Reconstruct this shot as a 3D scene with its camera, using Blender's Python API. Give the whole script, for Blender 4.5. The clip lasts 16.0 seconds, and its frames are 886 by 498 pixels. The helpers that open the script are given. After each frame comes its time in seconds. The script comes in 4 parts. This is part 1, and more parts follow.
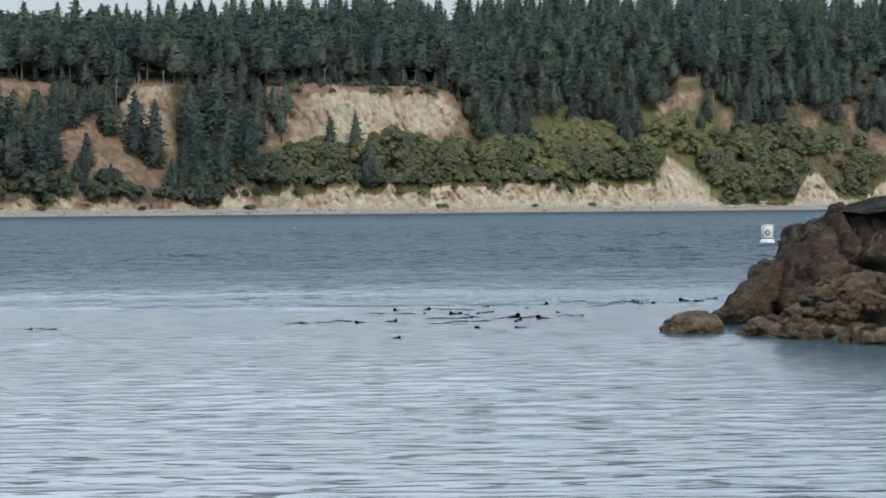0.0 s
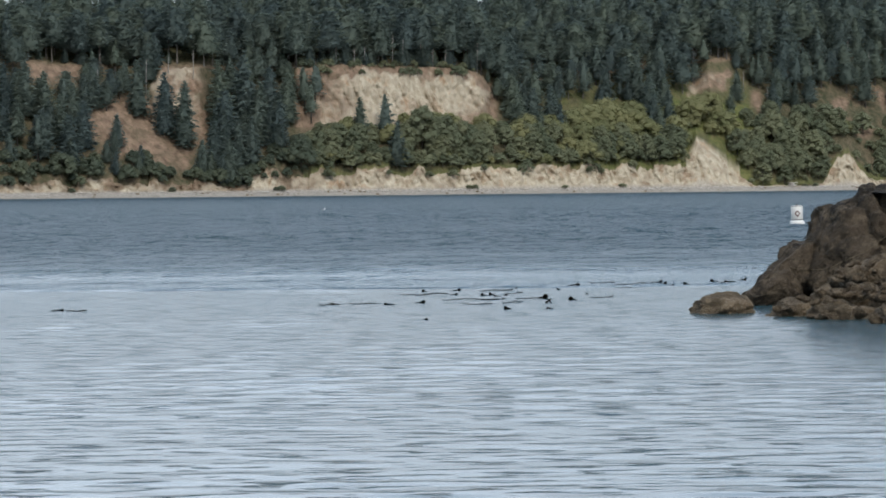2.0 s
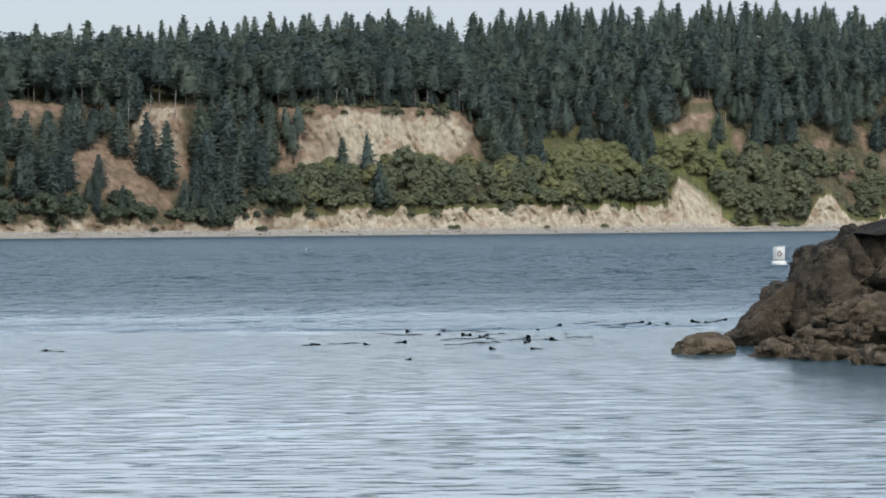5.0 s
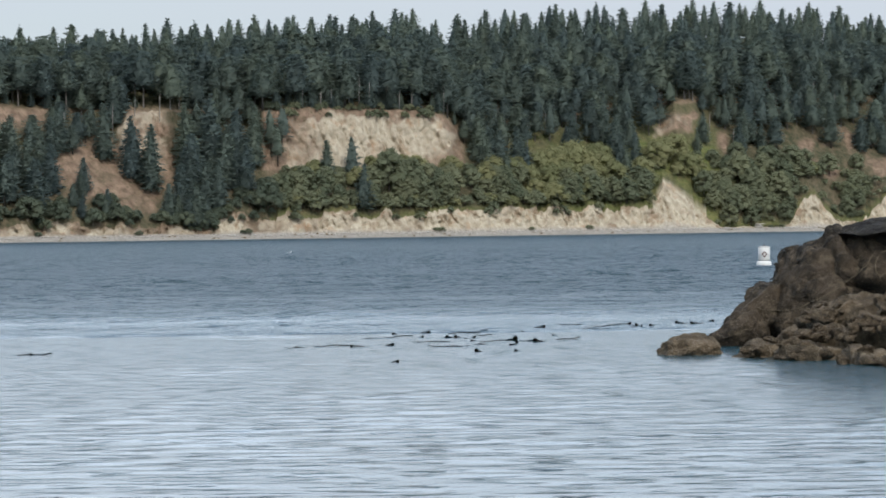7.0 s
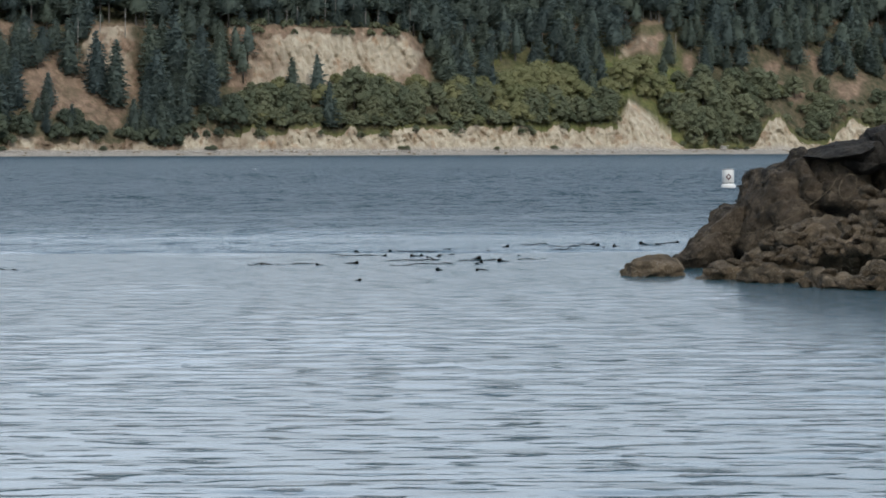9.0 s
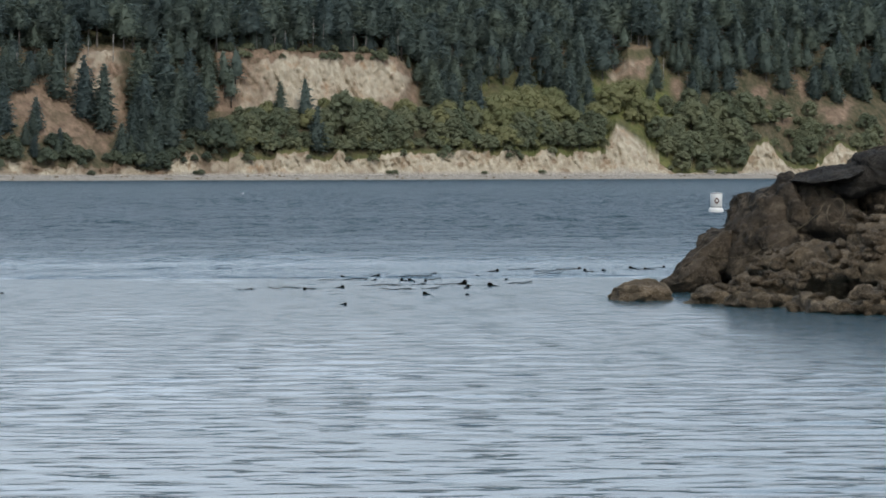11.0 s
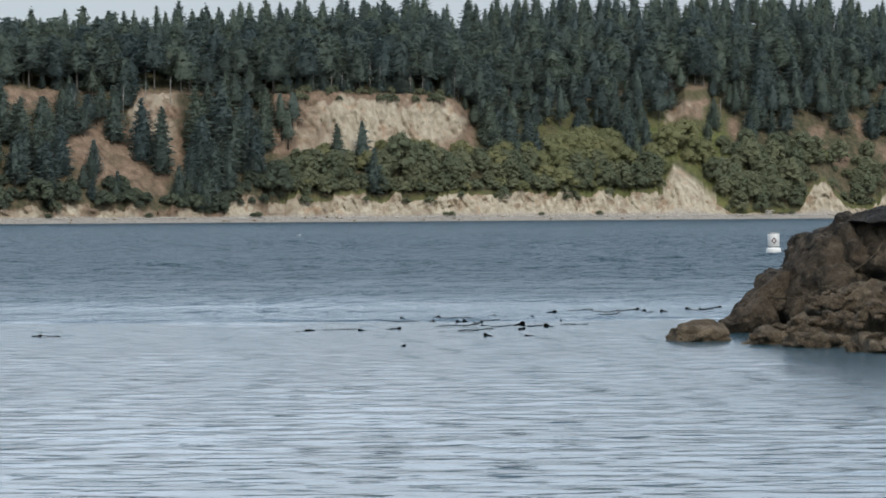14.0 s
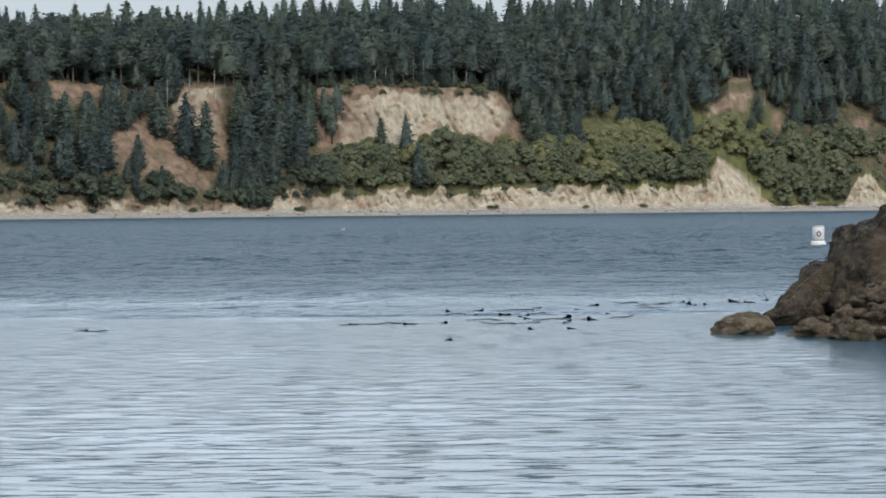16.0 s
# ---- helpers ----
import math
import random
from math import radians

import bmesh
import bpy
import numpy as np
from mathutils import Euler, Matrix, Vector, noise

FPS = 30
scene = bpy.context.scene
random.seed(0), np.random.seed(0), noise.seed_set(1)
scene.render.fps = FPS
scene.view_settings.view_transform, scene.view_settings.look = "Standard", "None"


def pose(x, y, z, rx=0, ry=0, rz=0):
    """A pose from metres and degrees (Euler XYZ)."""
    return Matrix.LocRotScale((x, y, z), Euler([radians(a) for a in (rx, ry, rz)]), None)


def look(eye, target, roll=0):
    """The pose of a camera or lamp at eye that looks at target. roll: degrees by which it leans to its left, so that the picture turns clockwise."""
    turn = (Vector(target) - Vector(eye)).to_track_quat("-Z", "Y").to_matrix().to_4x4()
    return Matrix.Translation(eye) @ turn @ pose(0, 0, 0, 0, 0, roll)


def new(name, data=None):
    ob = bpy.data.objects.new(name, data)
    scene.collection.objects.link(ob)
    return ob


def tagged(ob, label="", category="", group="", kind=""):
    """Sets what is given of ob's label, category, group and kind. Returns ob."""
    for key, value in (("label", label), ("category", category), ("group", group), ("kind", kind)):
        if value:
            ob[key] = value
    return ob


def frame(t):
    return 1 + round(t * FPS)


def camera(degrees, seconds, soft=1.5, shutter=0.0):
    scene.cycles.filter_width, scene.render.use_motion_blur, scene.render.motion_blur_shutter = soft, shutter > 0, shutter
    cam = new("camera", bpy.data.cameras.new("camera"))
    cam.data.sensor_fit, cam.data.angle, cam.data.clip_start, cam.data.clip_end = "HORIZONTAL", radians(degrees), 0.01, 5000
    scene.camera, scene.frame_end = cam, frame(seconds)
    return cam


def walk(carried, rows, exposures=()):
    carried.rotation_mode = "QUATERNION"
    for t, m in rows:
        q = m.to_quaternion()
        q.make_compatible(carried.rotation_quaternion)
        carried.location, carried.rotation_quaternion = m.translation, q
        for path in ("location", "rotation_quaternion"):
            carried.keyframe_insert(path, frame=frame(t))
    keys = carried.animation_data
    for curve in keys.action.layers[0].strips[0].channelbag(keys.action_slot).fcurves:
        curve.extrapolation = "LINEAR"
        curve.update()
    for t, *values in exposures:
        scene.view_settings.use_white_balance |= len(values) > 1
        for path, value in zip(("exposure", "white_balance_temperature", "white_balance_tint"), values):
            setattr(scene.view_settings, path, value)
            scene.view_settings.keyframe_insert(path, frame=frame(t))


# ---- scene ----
from mathutils.bvhtree import BVHTree

# The camera: hand-held on a tripod-high spot of the beach, long lens, turning only.
EYE = 2.0
cam = camera(15.0, 16.0, soft=1.7)
VIEWS = [  # seconds, yaw, pitch, roll
    (0, 0.056, -0.699, -0.468),
    (0.5, 0.103, -0.760, -0.524),
    (1, 0.210, -0.901, -0.425),
    (1.5, 0.375, -0.874, -0.703),
    (2, 0.568, -1.014, -0.538),
    (2.5, 0.966, -0.893, -0.355),
    (3, 0.775, -0.417, 0.128),
    (3.2, 0.320, -0.346, -0.153),
    (5.3, 0.173, -0.326, -0.574),
    (5.5, -0.275, -0.228, -0.702),
    (6, -0.252, -0.211, -0.830),
    (6.5, -0.088, -0.166, -0.825),
    (7, -0.000, -0.298, -0.750),
    (7.5, -0.150, -0.484, -0.682),
    (8, -0.102, -0.694, -0.527),
    (8.5, -0.373, -1.233, -0.165),
    (9, -0.599, -1.684, -0.118),
    (9.2, -0.682, -1.706, -0.203),
    (11.3, -0.812, -1.216, -0.105),
    (11.5, -0.698, -1.198, -0.111),
    (12, -0.346, -1.151, -0.254),
    (12.5, -0.284, -1.092, -0.447),
    (13, -0.147, -0.950, -0.493),
    (13.5, 0.076, -0.776, -0.547),
    (14, 0.167, -0.562, -0.334),
    (14.5, 0.421, -0.646, -0.469),
    (15, 0.609, -0.582, -0.534),
    (15.5, 0.812, -0.661, -0.607),
    (16, 0.920, -0.667, -0.538),
]
walk(cam, [(t, pose(0, 0, EYE, 90 + p, 0, y) @ pose(0, 0, 0, 0, 0, r)) for t, y, p, r in VIEWS],
     exposures=[(0.0, 0.03), (1.0, 0.04), (2.0, 0.00), (3.0, -0.03), (5.5, 0.17), (6.5, 0.17), (7.5, 0.11), (8.5, -0.04), (9.0, -0.12),
                (11.5, -0.13), (12.5, -0.11), (13.0, -0.08), (14.0, -0.03), (15.0, 0.03), (16.0, 0.07)])

# ---- world, sun, exposure ----
SUN_ELEV, SUN_AZ = 42.0, 160.0       # azimuth clockwise from +y (the way the camera looks)


def make_world():
    world = bpy.data.worlds.new("sky")
    scene.world = world
    world.use_nodes = True
    nt = world.node_tree
    nt.nodes.clear()
    out = nt.nodes.new("ShaderNodeOutputWorld")
    bg = nt.nodes.new("ShaderNodeBackground")
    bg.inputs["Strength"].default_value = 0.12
    sky = nt.nodes.new("ShaderNodeTexSky")
    sky.sky_type = "NISHITA"
    sky.sun_disc = False
    sky.sun_elevation = radians(SUN_ELEV)
    sky.sun_rotation = radians(SUN_AZ)
    sky.air_density, sky.dust_density, sky.ozone_density = 1.0, 1.5, 2.0
    # thin broken cloud over the blue
    co = nt.nodes.new("ShaderNodeTexCoord")
    mp = nt.nodes.new("ShaderNodeMapping")
    mp.inputs["Scale"].default_value = (1.0, 1.0, 5.0)
    nz = nt.nodes.new("ShaderNodeTexNoise")
    nz.inputs["Scale"].default_value = 3.0
    nz.inputs["Detail"].default_value = 6.0
    ramp = nt.nodes.new("ShaderNodeMapRange")
    ramp.inputs["From Min"].default_value = 0.35
    ramp.inputs["From Max"].default_value = 0.65
    ramp.inputs["To Min"].default_value = -0.22
    ramp.inputs["To Max"].default_value = 0.18
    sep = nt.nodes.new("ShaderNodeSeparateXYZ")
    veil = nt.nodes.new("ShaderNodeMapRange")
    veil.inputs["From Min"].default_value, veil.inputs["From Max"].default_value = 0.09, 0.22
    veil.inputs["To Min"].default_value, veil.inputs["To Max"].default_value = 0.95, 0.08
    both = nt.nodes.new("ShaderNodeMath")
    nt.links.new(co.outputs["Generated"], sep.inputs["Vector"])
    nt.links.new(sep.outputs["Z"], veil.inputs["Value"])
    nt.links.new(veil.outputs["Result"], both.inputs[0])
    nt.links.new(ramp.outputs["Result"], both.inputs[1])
    # broken cloud covers a good part of the sky overhead
    over = nt.nodes.new("ShaderNodeMapRange")
    over.inputs["From Min"].default_value, over.inputs["From Max"].default_value = 0.32, 0.60
    over.inputs["To Min"].default_value, over.inputs["To Max"].default_value = 0.0, 0.24
    cover = nt.nodes.new("ShaderNodeMath")
    nt.links.new(sep.outputs["Z"], over.inputs["Value"])
    nt.links.new(both.outputs["Value"], cover.inputs[0])
    nt.links.new(over.outputs["Result"], cover.inputs[1])
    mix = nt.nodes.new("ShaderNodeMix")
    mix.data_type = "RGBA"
    nt.links.new(co.outputs["Generated"], mp.inputs["Vector"])
    nt.links.new(mp.outputs["Vector"], nz.inputs["Vector"])
    nt.links.new(nz.outputs["Fac"], ramp.inputs["Value"])
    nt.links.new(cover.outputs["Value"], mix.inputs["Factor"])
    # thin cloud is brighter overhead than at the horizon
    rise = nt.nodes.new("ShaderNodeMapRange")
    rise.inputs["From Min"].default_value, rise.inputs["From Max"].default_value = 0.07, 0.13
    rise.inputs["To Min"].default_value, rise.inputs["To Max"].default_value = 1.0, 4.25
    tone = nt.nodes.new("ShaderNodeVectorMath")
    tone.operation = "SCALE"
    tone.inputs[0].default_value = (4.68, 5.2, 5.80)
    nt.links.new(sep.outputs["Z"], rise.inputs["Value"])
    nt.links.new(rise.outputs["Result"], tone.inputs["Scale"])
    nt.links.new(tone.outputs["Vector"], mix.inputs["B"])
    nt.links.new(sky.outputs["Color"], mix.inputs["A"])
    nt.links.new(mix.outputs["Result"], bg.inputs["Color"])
    nt.links.new(bg.outputs["Background"], out.inputs["Surface"])


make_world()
sun = new("sun", bpy.data.lights.new("sun", "SUN"))
sun.data.energy, sun.data.angle, sun.data.color = 1.75, radians(20.0), (1.0, 0.95, 0.87)
a, e = radians(SUN_AZ), radians(SUN_ELEV)
sun.matrix_world = look((math.sin(a) * math.cos(e) * 50, math.cos(a) * math.cos(e) * 50, math.sin(e) * 50), (0, 0, 0))


# ---- materials ----
def shader(name, rough=0.8, spec=0.3):
    m = bpy.data.materials.new(name)
    m.use_nodes = True
    nt = m.node_tree
    b = nt.nodes["Principled BSDF"]
    b.inputs["Roughness"].default_value = rough
    b.inputs["Specular IOR Level"].default_value = spec
    return m, nt, b


def node(nt, kind, **values):
    n = nt.nodes.new(kind)
    for key, value in values.items():
        n.inputs[key.replace("_", " ")].default_value = value
    return n


def mixed(nt, fac, a, b, blend="MIX"):
    n = nt.nodes.new("ShaderNodeMix")
    n.data_type, n.blend_type = "RGBA", blend
    for key, v in (("Factor", fac), ("A", a), ("B", b)):
        if isinstance(v, bpy.types.NodeSocket):
            nt.links.new(v, n.inputs[key])
        elif key == "Factor":
            n.inputs[key].default_value = v
        else:
            n.inputs[key].default_value = (*v, 1)
    return n.outputs["Result"]


def coords(nt, scale=(1, 1, 1), kind="Object"):
    co = nt.nodes.new("ShaderNodeTexCoord")
    mp = nt.nodes.new("ShaderNodeMapping")
    mp.inputs["Scale"].default_value = scale
    nt.links.new(co.outputs[kind], mp.inputs["Vector"])
    return mp.outputs["Vector"]


def noise_of(nt, vec, scale, detail=4.0, rough=0.55, lo=0.35, hi=0.65):
    n = node(nt, "ShaderNodeTexNoise", Scale=scale, Detail=detail, Roughness=rough)
    r = node(nt, "ShaderNodeMapRange", From_Min=lo, From_Max=hi)
    nt.links.new(vec, n.inputs["Vector"])
    nt.links.new(n.outputs["Fac"], r.inputs["Value"])
    return r.outputs["Result"]


def bump(nt, b, height, strength, distance, before=None):
    n = node(nt, "ShaderNodeBump", Strength=strength, Distance=distance)
    nt.links.new(height, n.inputs["Height"])
    if before:
        nt.links.new(before, n.inputs["Normal"])
    nt.links.new(n.outputs["Normal"], b.inputs["Normal"])
    return n.outputs["Normal"]


def foliage(name, dark, light, tip):
    m, nt, b = shader(name, 0.9, 0.06)
    geo = nt.nodes.new("ShaderNodeNewGeometry")
    info = nt.nodes.new("ShaderNodeObjectInfo")
    at = nt.nodes.new("ShaderNodeAttribute")
    at.attribute_name = "tint"
    add = node(nt, "ShaderNodeMath")
    nt.links.new(at.outputs["Fac"], add.inputs[0])
    nt.links.new(info.outputs["Random"], add.inputs[1])
    fr = nt.nodes.new("ShaderNodeMath")
    fr.operation = "FRACT"
    nt.links.new(add.outputs["Value"], fr.inputs[0])
    c = mixed(nt, fr.outputs["Value"], dark, light)
    part_ = node(nt, "ShaderNodeMapRange", From_Min=0.0, From_Max=1.0, To_Min=0.0, To_Max=0.18)
    nt.links.new(geo.outputs["Random Per Island"], part_.inputs["Value"])
    c = mixed(nt, part_.outputs["Result"], c, tip)
    nt.links.new(c, b.inputs["Base Color"])
    thin = nt.nodes.new("ShaderNodeBsdfTranslucent")
    nt.links.new(c, thin.inputs["Color"])
    add2 = nt.nodes.new("ShaderNodeMixShader")
    add2.inputs["Fac"].default_value = 0.5
    nt.links.new(b.outputs["BSDF"], add2.inputs[1])
    nt.links.new(thin.outputs["BSDF"], add2.inputs[2])
    nt.links.new(add2.outputs["Shader"], nt.nodes["Material Output"].inputs["Surface"])
    return m


# Fir and alder colours are lifted, firs also blued, to stand in for haze.
M_FIR = foliage("fir_needles", (0.108, 0.146, 0.142), (0.170, 0.208, 0.160), (0.150, 0.184, 0.148))
M_ALDER = foliage("alder_leaves", (0.150, 0.182, 0.118), (0.255, 0.272, 0.165), (0.262, 0.242, 0.160))
M_OLIVE = foliage("olive_leaves", (0.215, 0.235, 0.118), (0.300, 0.300, 0.152), (0.320, 0.270, 0.160))
M_SALAL = foliage("salal_leaves", (0.100, 0.130, 0.098), (0.170, 0.195, 0.128), (0.165, 0.170, 0.118))


def bark(name, a, b_):
    m, nt, b = shader(name, 0.9, 0.2)
    v = coords(nt, (1, 1, 0.15))
    nt.links.new(mixed(nt, noise_of(nt, v, 4.0), a, b_), b.inputs["Base Color"])
    bump(nt, b, noise_of(nt, v, 9.0), 0.6, 0.05)
    return m


M_BARK = bark("fir_bark", (0.06, 0.05, 0.042), (0.17, 0.155, 0.135))
M_SNAG = bark("bleached_wood", (0.20, 0.185, 0.165), (0.36, 0.34, 0.305))
M_DRIFT = bark("driftwood", (0.28, 0.26, 0.23), (0.50, 0.47, 0.42))


def ground_material():
    m, nt, b = shader("bluff_ground", 0.95, 0.1)
    v = coords(nt)
    streak = coords(nt, (1.0, 1.0, 0.45))
    strata = coords(nt, (0.12, 0.12, 1.3))
    at = nt.nodes.new("ShaderNodeAttribute")
    at.attribute_name = "zone"
    sep = nt.nodes.new("ShaderNodeSeparateColor")
    nt.links.new(at.outputs["Color"], sep.inputs["Color"])
    duff = mixed(nt, noise_of(nt, v, 0.35), (0.050, 0.055, 0.030), (0.13, 0.105, 0.065))
    grass = mixed(nt, noise_of(nt, v, 0.5), (0.085, 0.105, 0.035), (0.16, 0.16, 0.06))
    soil = mixed(nt, noise_of(nt, v, 0.30, 6.0), (0.145, 0.100, 0.070), (0.285, 0.200, 0.140))
    soil = mixed(nt, noise_of(nt, v, 0.9, 5.0, 0.6, 0.52, 0.7), soil, (0.12, 0.105, 0.06))
    clay = mixed(nt, noise_of(nt, streak, 0.35, 4.0, 0.55), (0.345, 0.292, 0.208), (0.515, 0.455, 0.345))
    clay = mixed(nt, noise_of(nt, strata, 0.5, 4.0, 0.6, 0.52, 0.75), clay, (0.40, 0.345, 0.26))
    clay = mixed(nt, noise_of(nt, v, 0.13, 6.0, 0.6, 0.56, 0.70), clay, (0.36, 0.24, 0.145))
    clay = mixed(nt, noise_of(nt, coords(nt, (1, 1, 0.6)), 0.16, 5.0, 0.6, 0.58, 0.68), clay, (0.22, 0.165, 0.105))
    # the lower beds hold pockets of brown earth
    height = nt.nodes.new("ShaderNodeSeparateXYZ")
    nt.links.new(v, height.inputs["Vector"])
    lower = node(nt, "ShaderNodeMapRange", From_Min=14.0, From_Max=22.0, To_Min=1.0, To_Max=0.0)
    nt.links.new(height.outputs["Z"], lower.inputs["Value"])
    beds = node(nt, "ShaderNodeMath")
    beds.operation = "MULTIPLY"
    nt.links.new(lower.outputs["Result"], beds.inputs[0])
    nt.links.new(noise_of(nt, coords(nt, (1, 0.3, 1.2)), 0.17, 5.0, 0.62, 0.55, 0.63), beds.inputs[1])
    clay = mixed(nt, beds.outputs["Value"], clay, (0.28, 0.21, 0.14))
    stones = mixed(nt, noise_of(nt, v, 0.9, 7.0, 0.75), (0.19, 0.17, 0.145), (0.44, 0.405, 0.35))
    c = mixed(nt, sep.outputs["Blue"], duff, grass)
    c = mixed(nt, sep.outputs["Green"], c, soil)
    c = mixed(nt, sep.outputs["Red"], c, clay)
    c = mixed(nt, at.outputs["Alpha"], c, stones)
    nt.links.new(c, b.inputs["Base Color"])
    flute = coords(nt, (1.0, 1.0, 0.22))
    n1 = bump(nt, b, noise_of(nt, flute, 0.55, 5.0, 0.6, 0.2, 0.8), 1.0, 0.55)
    bump(nt, b, noise_of(nt, v, 0.9, 6.0, 0.65, 0.2, 0.8), 1.0, 0.30, n1)
    return m


def water_material():
    m, nt, b = shader("sea_water", 0.06, 0.5)
    b.inputs["Base Color"].default_value = (0.016, 0.052, 0.068, 1)
    b.inputs["IOR"].default_value = 1.333
    # wind-ruffled water starts some eighty metres out
    pos = nt.nodes.new("ShaderNodeTexCoord")
    sep = nt.nodes.new("ShaderNodeSeparateXYZ")
    nt.links.new(pos.outputs["Object"], sep.inputs["Vector"])
    patch = noise_of(nt, coords(nt, (0.02, 0.06, 0)), 1.0, 3.0, 0.5, 0.3, 0.7)
    wob = node(nt, "ShaderNodeMath")
    wob.operation = "MULTIPLY_ADD"
    wob.inputs[1].default_value = -22.0
    nt.links.new(patch, wob.inputs[0])
    nt.links.new(sep.outputs["Y"], wob.inputs[2])
    ruffle = node(nt, "ShaderNodeMapRange", From_Min=56.0, From_Max=100.0)
    nt.links.new(wob.outputs["Value"], ruffle.inputs["Value"])
    rg = node(nt, "ShaderNodeMapRange", To_Min=0.185, To_Max=0.40)
    nt.links.new(ruffle.outputs["Result"], rg.inputs["Value"])
    nt.links.new(rg.outputs["Result"], b.inputs["Roughness"])
    near = node(nt, "ShaderNodeMapRange", From_Min=24.0, From_Max=62.0, To_Min=1.0, To_Max=0.25)
    nt.links.new(sep.outputs["Y"], near.inputs["Value"])
    cats = noise_of(nt, coords(nt, (0.07, 0.30, 1)), 1.0, 3.0, 0.5, 0.38, 0.62)
    cat = node(nt, "ShaderNodeMapRange", To_Min=0.30, To_Max=1.35)
    nt.links.new(cats, cat.inputs["Value"])
    amount = node(nt, "ShaderNodeMath")
    amount.operation = "MULTIPLY"
    nt.links.new(near.outputs["Result"], amount.inputs[0])
    nt.links.new(cat.outputs["Result"], amount.inputs[1])
    fine = noise_of(nt, coords(nt, (1.15, 3.7, 1)), 1.6, 2.0, 0.5, 0.56, 0.67)
    ripple = node(nt, "ShaderNodeMath")
    ripple.operation = "MULTIPLY"
    nt.links.new(fine, ripple.inputs[0])
    nt.links.new(amount.outputs["Value"], ripple.inputs[1])
    n1 = bump(nt, b, ripple.outputs["Value"], 1.0, 0.24)
    chop = noise_of(nt, coords(nt, (0.6, 0.2, 1)), 1.0, 5.0, 0.62, 0.25, 0.75)
    rp = node(nt, "ShaderNodeMapRange", From_Min=200.0, From_Max=600.0, To_Min=0.6, To_Max=1.2)
    nt.links.new(sep.outputs["Y"], rp.inputs["Value"])
    ch = node(nt, "ShaderNodeMath")
    ch.operation = "MULTIPLY"
    nt.links.new(chop, ch.inputs[0])
    nt.links.new(ruffle.outputs["Result"], ch.inputs[1])
    bump(nt, b, ch.outputs["Value"], 1.0, 2.3, n1)
    return m


def rock_material(name, dark, mid, light, crust):
    m, nt, b = shader(name, 0.8, 0.25)
    v = coords(nt)
    c = mixed(nt, noise_of(nt, v, 1.6, 6.0, 0.6), dark, mid)
    c = mixed(nt, noise_of(nt, v, 5.0, 8.0, 0.7, 0.5, 0.7), c, light)
    vo = node(nt, "ShaderNodeTexVoronoi", Scale=26.0)
    nt.links.new(v, vo.inputs["Vector"])
    barn = node(nt, "ShaderNodeMapRange", From_Min=0.05, From_Max=0.35, To_Min=1.0, To_Max=0.0)
    nt.links.new(vo.outputs["Distance"], barn.inputs["Value"])
    where = noise_of(nt, v, 1.1, 4.0, 0.6, 0.5, 0.62)
    mul = node(nt, "ShaderNodeMath")
    mul.operation = "MULTIPLY"
    nt.links.new(barn.outputs["Result"], mul.inputs[0])
    nt.links.new(where, mul.inputs[1])
    c = mixed(nt, mul.outputs["Value"], c, crust)
    nt.links.new(c, b.inputs["Base Color"])
    n1 = bump(nt, b, noise_of(nt, v, 4.0, 10.0, 0.72, 0.2, 0.8), 1.0, 0.24)
    bump(nt, b, mul.outputs["Value"], 0.4, 0.02, n1)
    return m


def plain(name, colour, rough=0.5, spec=0.4, spread=0.15, scale=6.0):
    m, nt, b = shader(name, rough, spec)
    v = coords(nt)
    low = tuple(c * (1 - spread) for c in colour)
    nt.links.new(mixed(nt, noise_of(nt, v, scale, 6.0), low, colour), b.inputs["Base Color"])
    bump(nt, b, noise_of(nt, v, scale * 5), 0.1, 0.01)
    return m


M_GROUND, M_WATER = ground_material(), water_material()
M_ROCK = rock_material("dark_shore_rock", (0.022, 0.018, 0.012), (0.136, 0.102, 0.067), (0.212, 0.164, 0.108), (0.24, 0.19, 0.13))
M_LEDGE = rock_material("barnacled_rock", (0.090, 0.070, 0.045), (0.255, 0.188, 0.115), (0.355, 0.275, 0.180), (0.43, 0.37, 0.28))
M_BLACK = rock_material("black_wet_rock", (0.018, 0.016, 0.013), (0.050, 0.043, 0.034), (0.085, 0.072, 0.055), (0.09, 0.08, 0.06))
M_KELP = plain("bull_kelp", (0.004, 0.004, 0.003), 1.0, 0.0, 0.4, 20)
M_BUOY = plain("buoy_white_paint", (0.70, 0.69, 0.65), 0.45, 0.4, 0.12, 5)
M_BUOY_MARK = plain("buoy_orange_paint", (0.10, 0.035, 0.025), 0.5, 0.4, 0.2, 5)
M_DARK = plain("buoy_dark_seam", (0.09, 0.085, 0.08), 0.6, 0.3, 0.3, 5)
M_ROPE = plain("weathered_rope", (0.185, 0.150, 0.100), 0.85, 0.2, 0.3, 30)
M_GULL = plain("gull_feathers", (0.78, 0.78, 0.76), 0.8, 0.2, 0.1, 20)
M_GULL_WING = plain("gull_grey_wing", (0.30, 0.32, 0.34), 0.8, 0.2, 0.2, 20)
M_WEED = plain("rockweed", (0.022, 0.018, 0.010), 0.5, 0.4, 0.5, 12)


# ---- mesh helpers ----
def mesh_of(name, verts, faces, material, smooth=False):
    me = bpy.data.meshes.new(name)
    me.from_pydata([tuple(v) for v in verts], [], [tuple(f) for f in faces])
    me.materials.append(material)
    if smooth:
        me.shade_smooth()
    me.update()
    return me


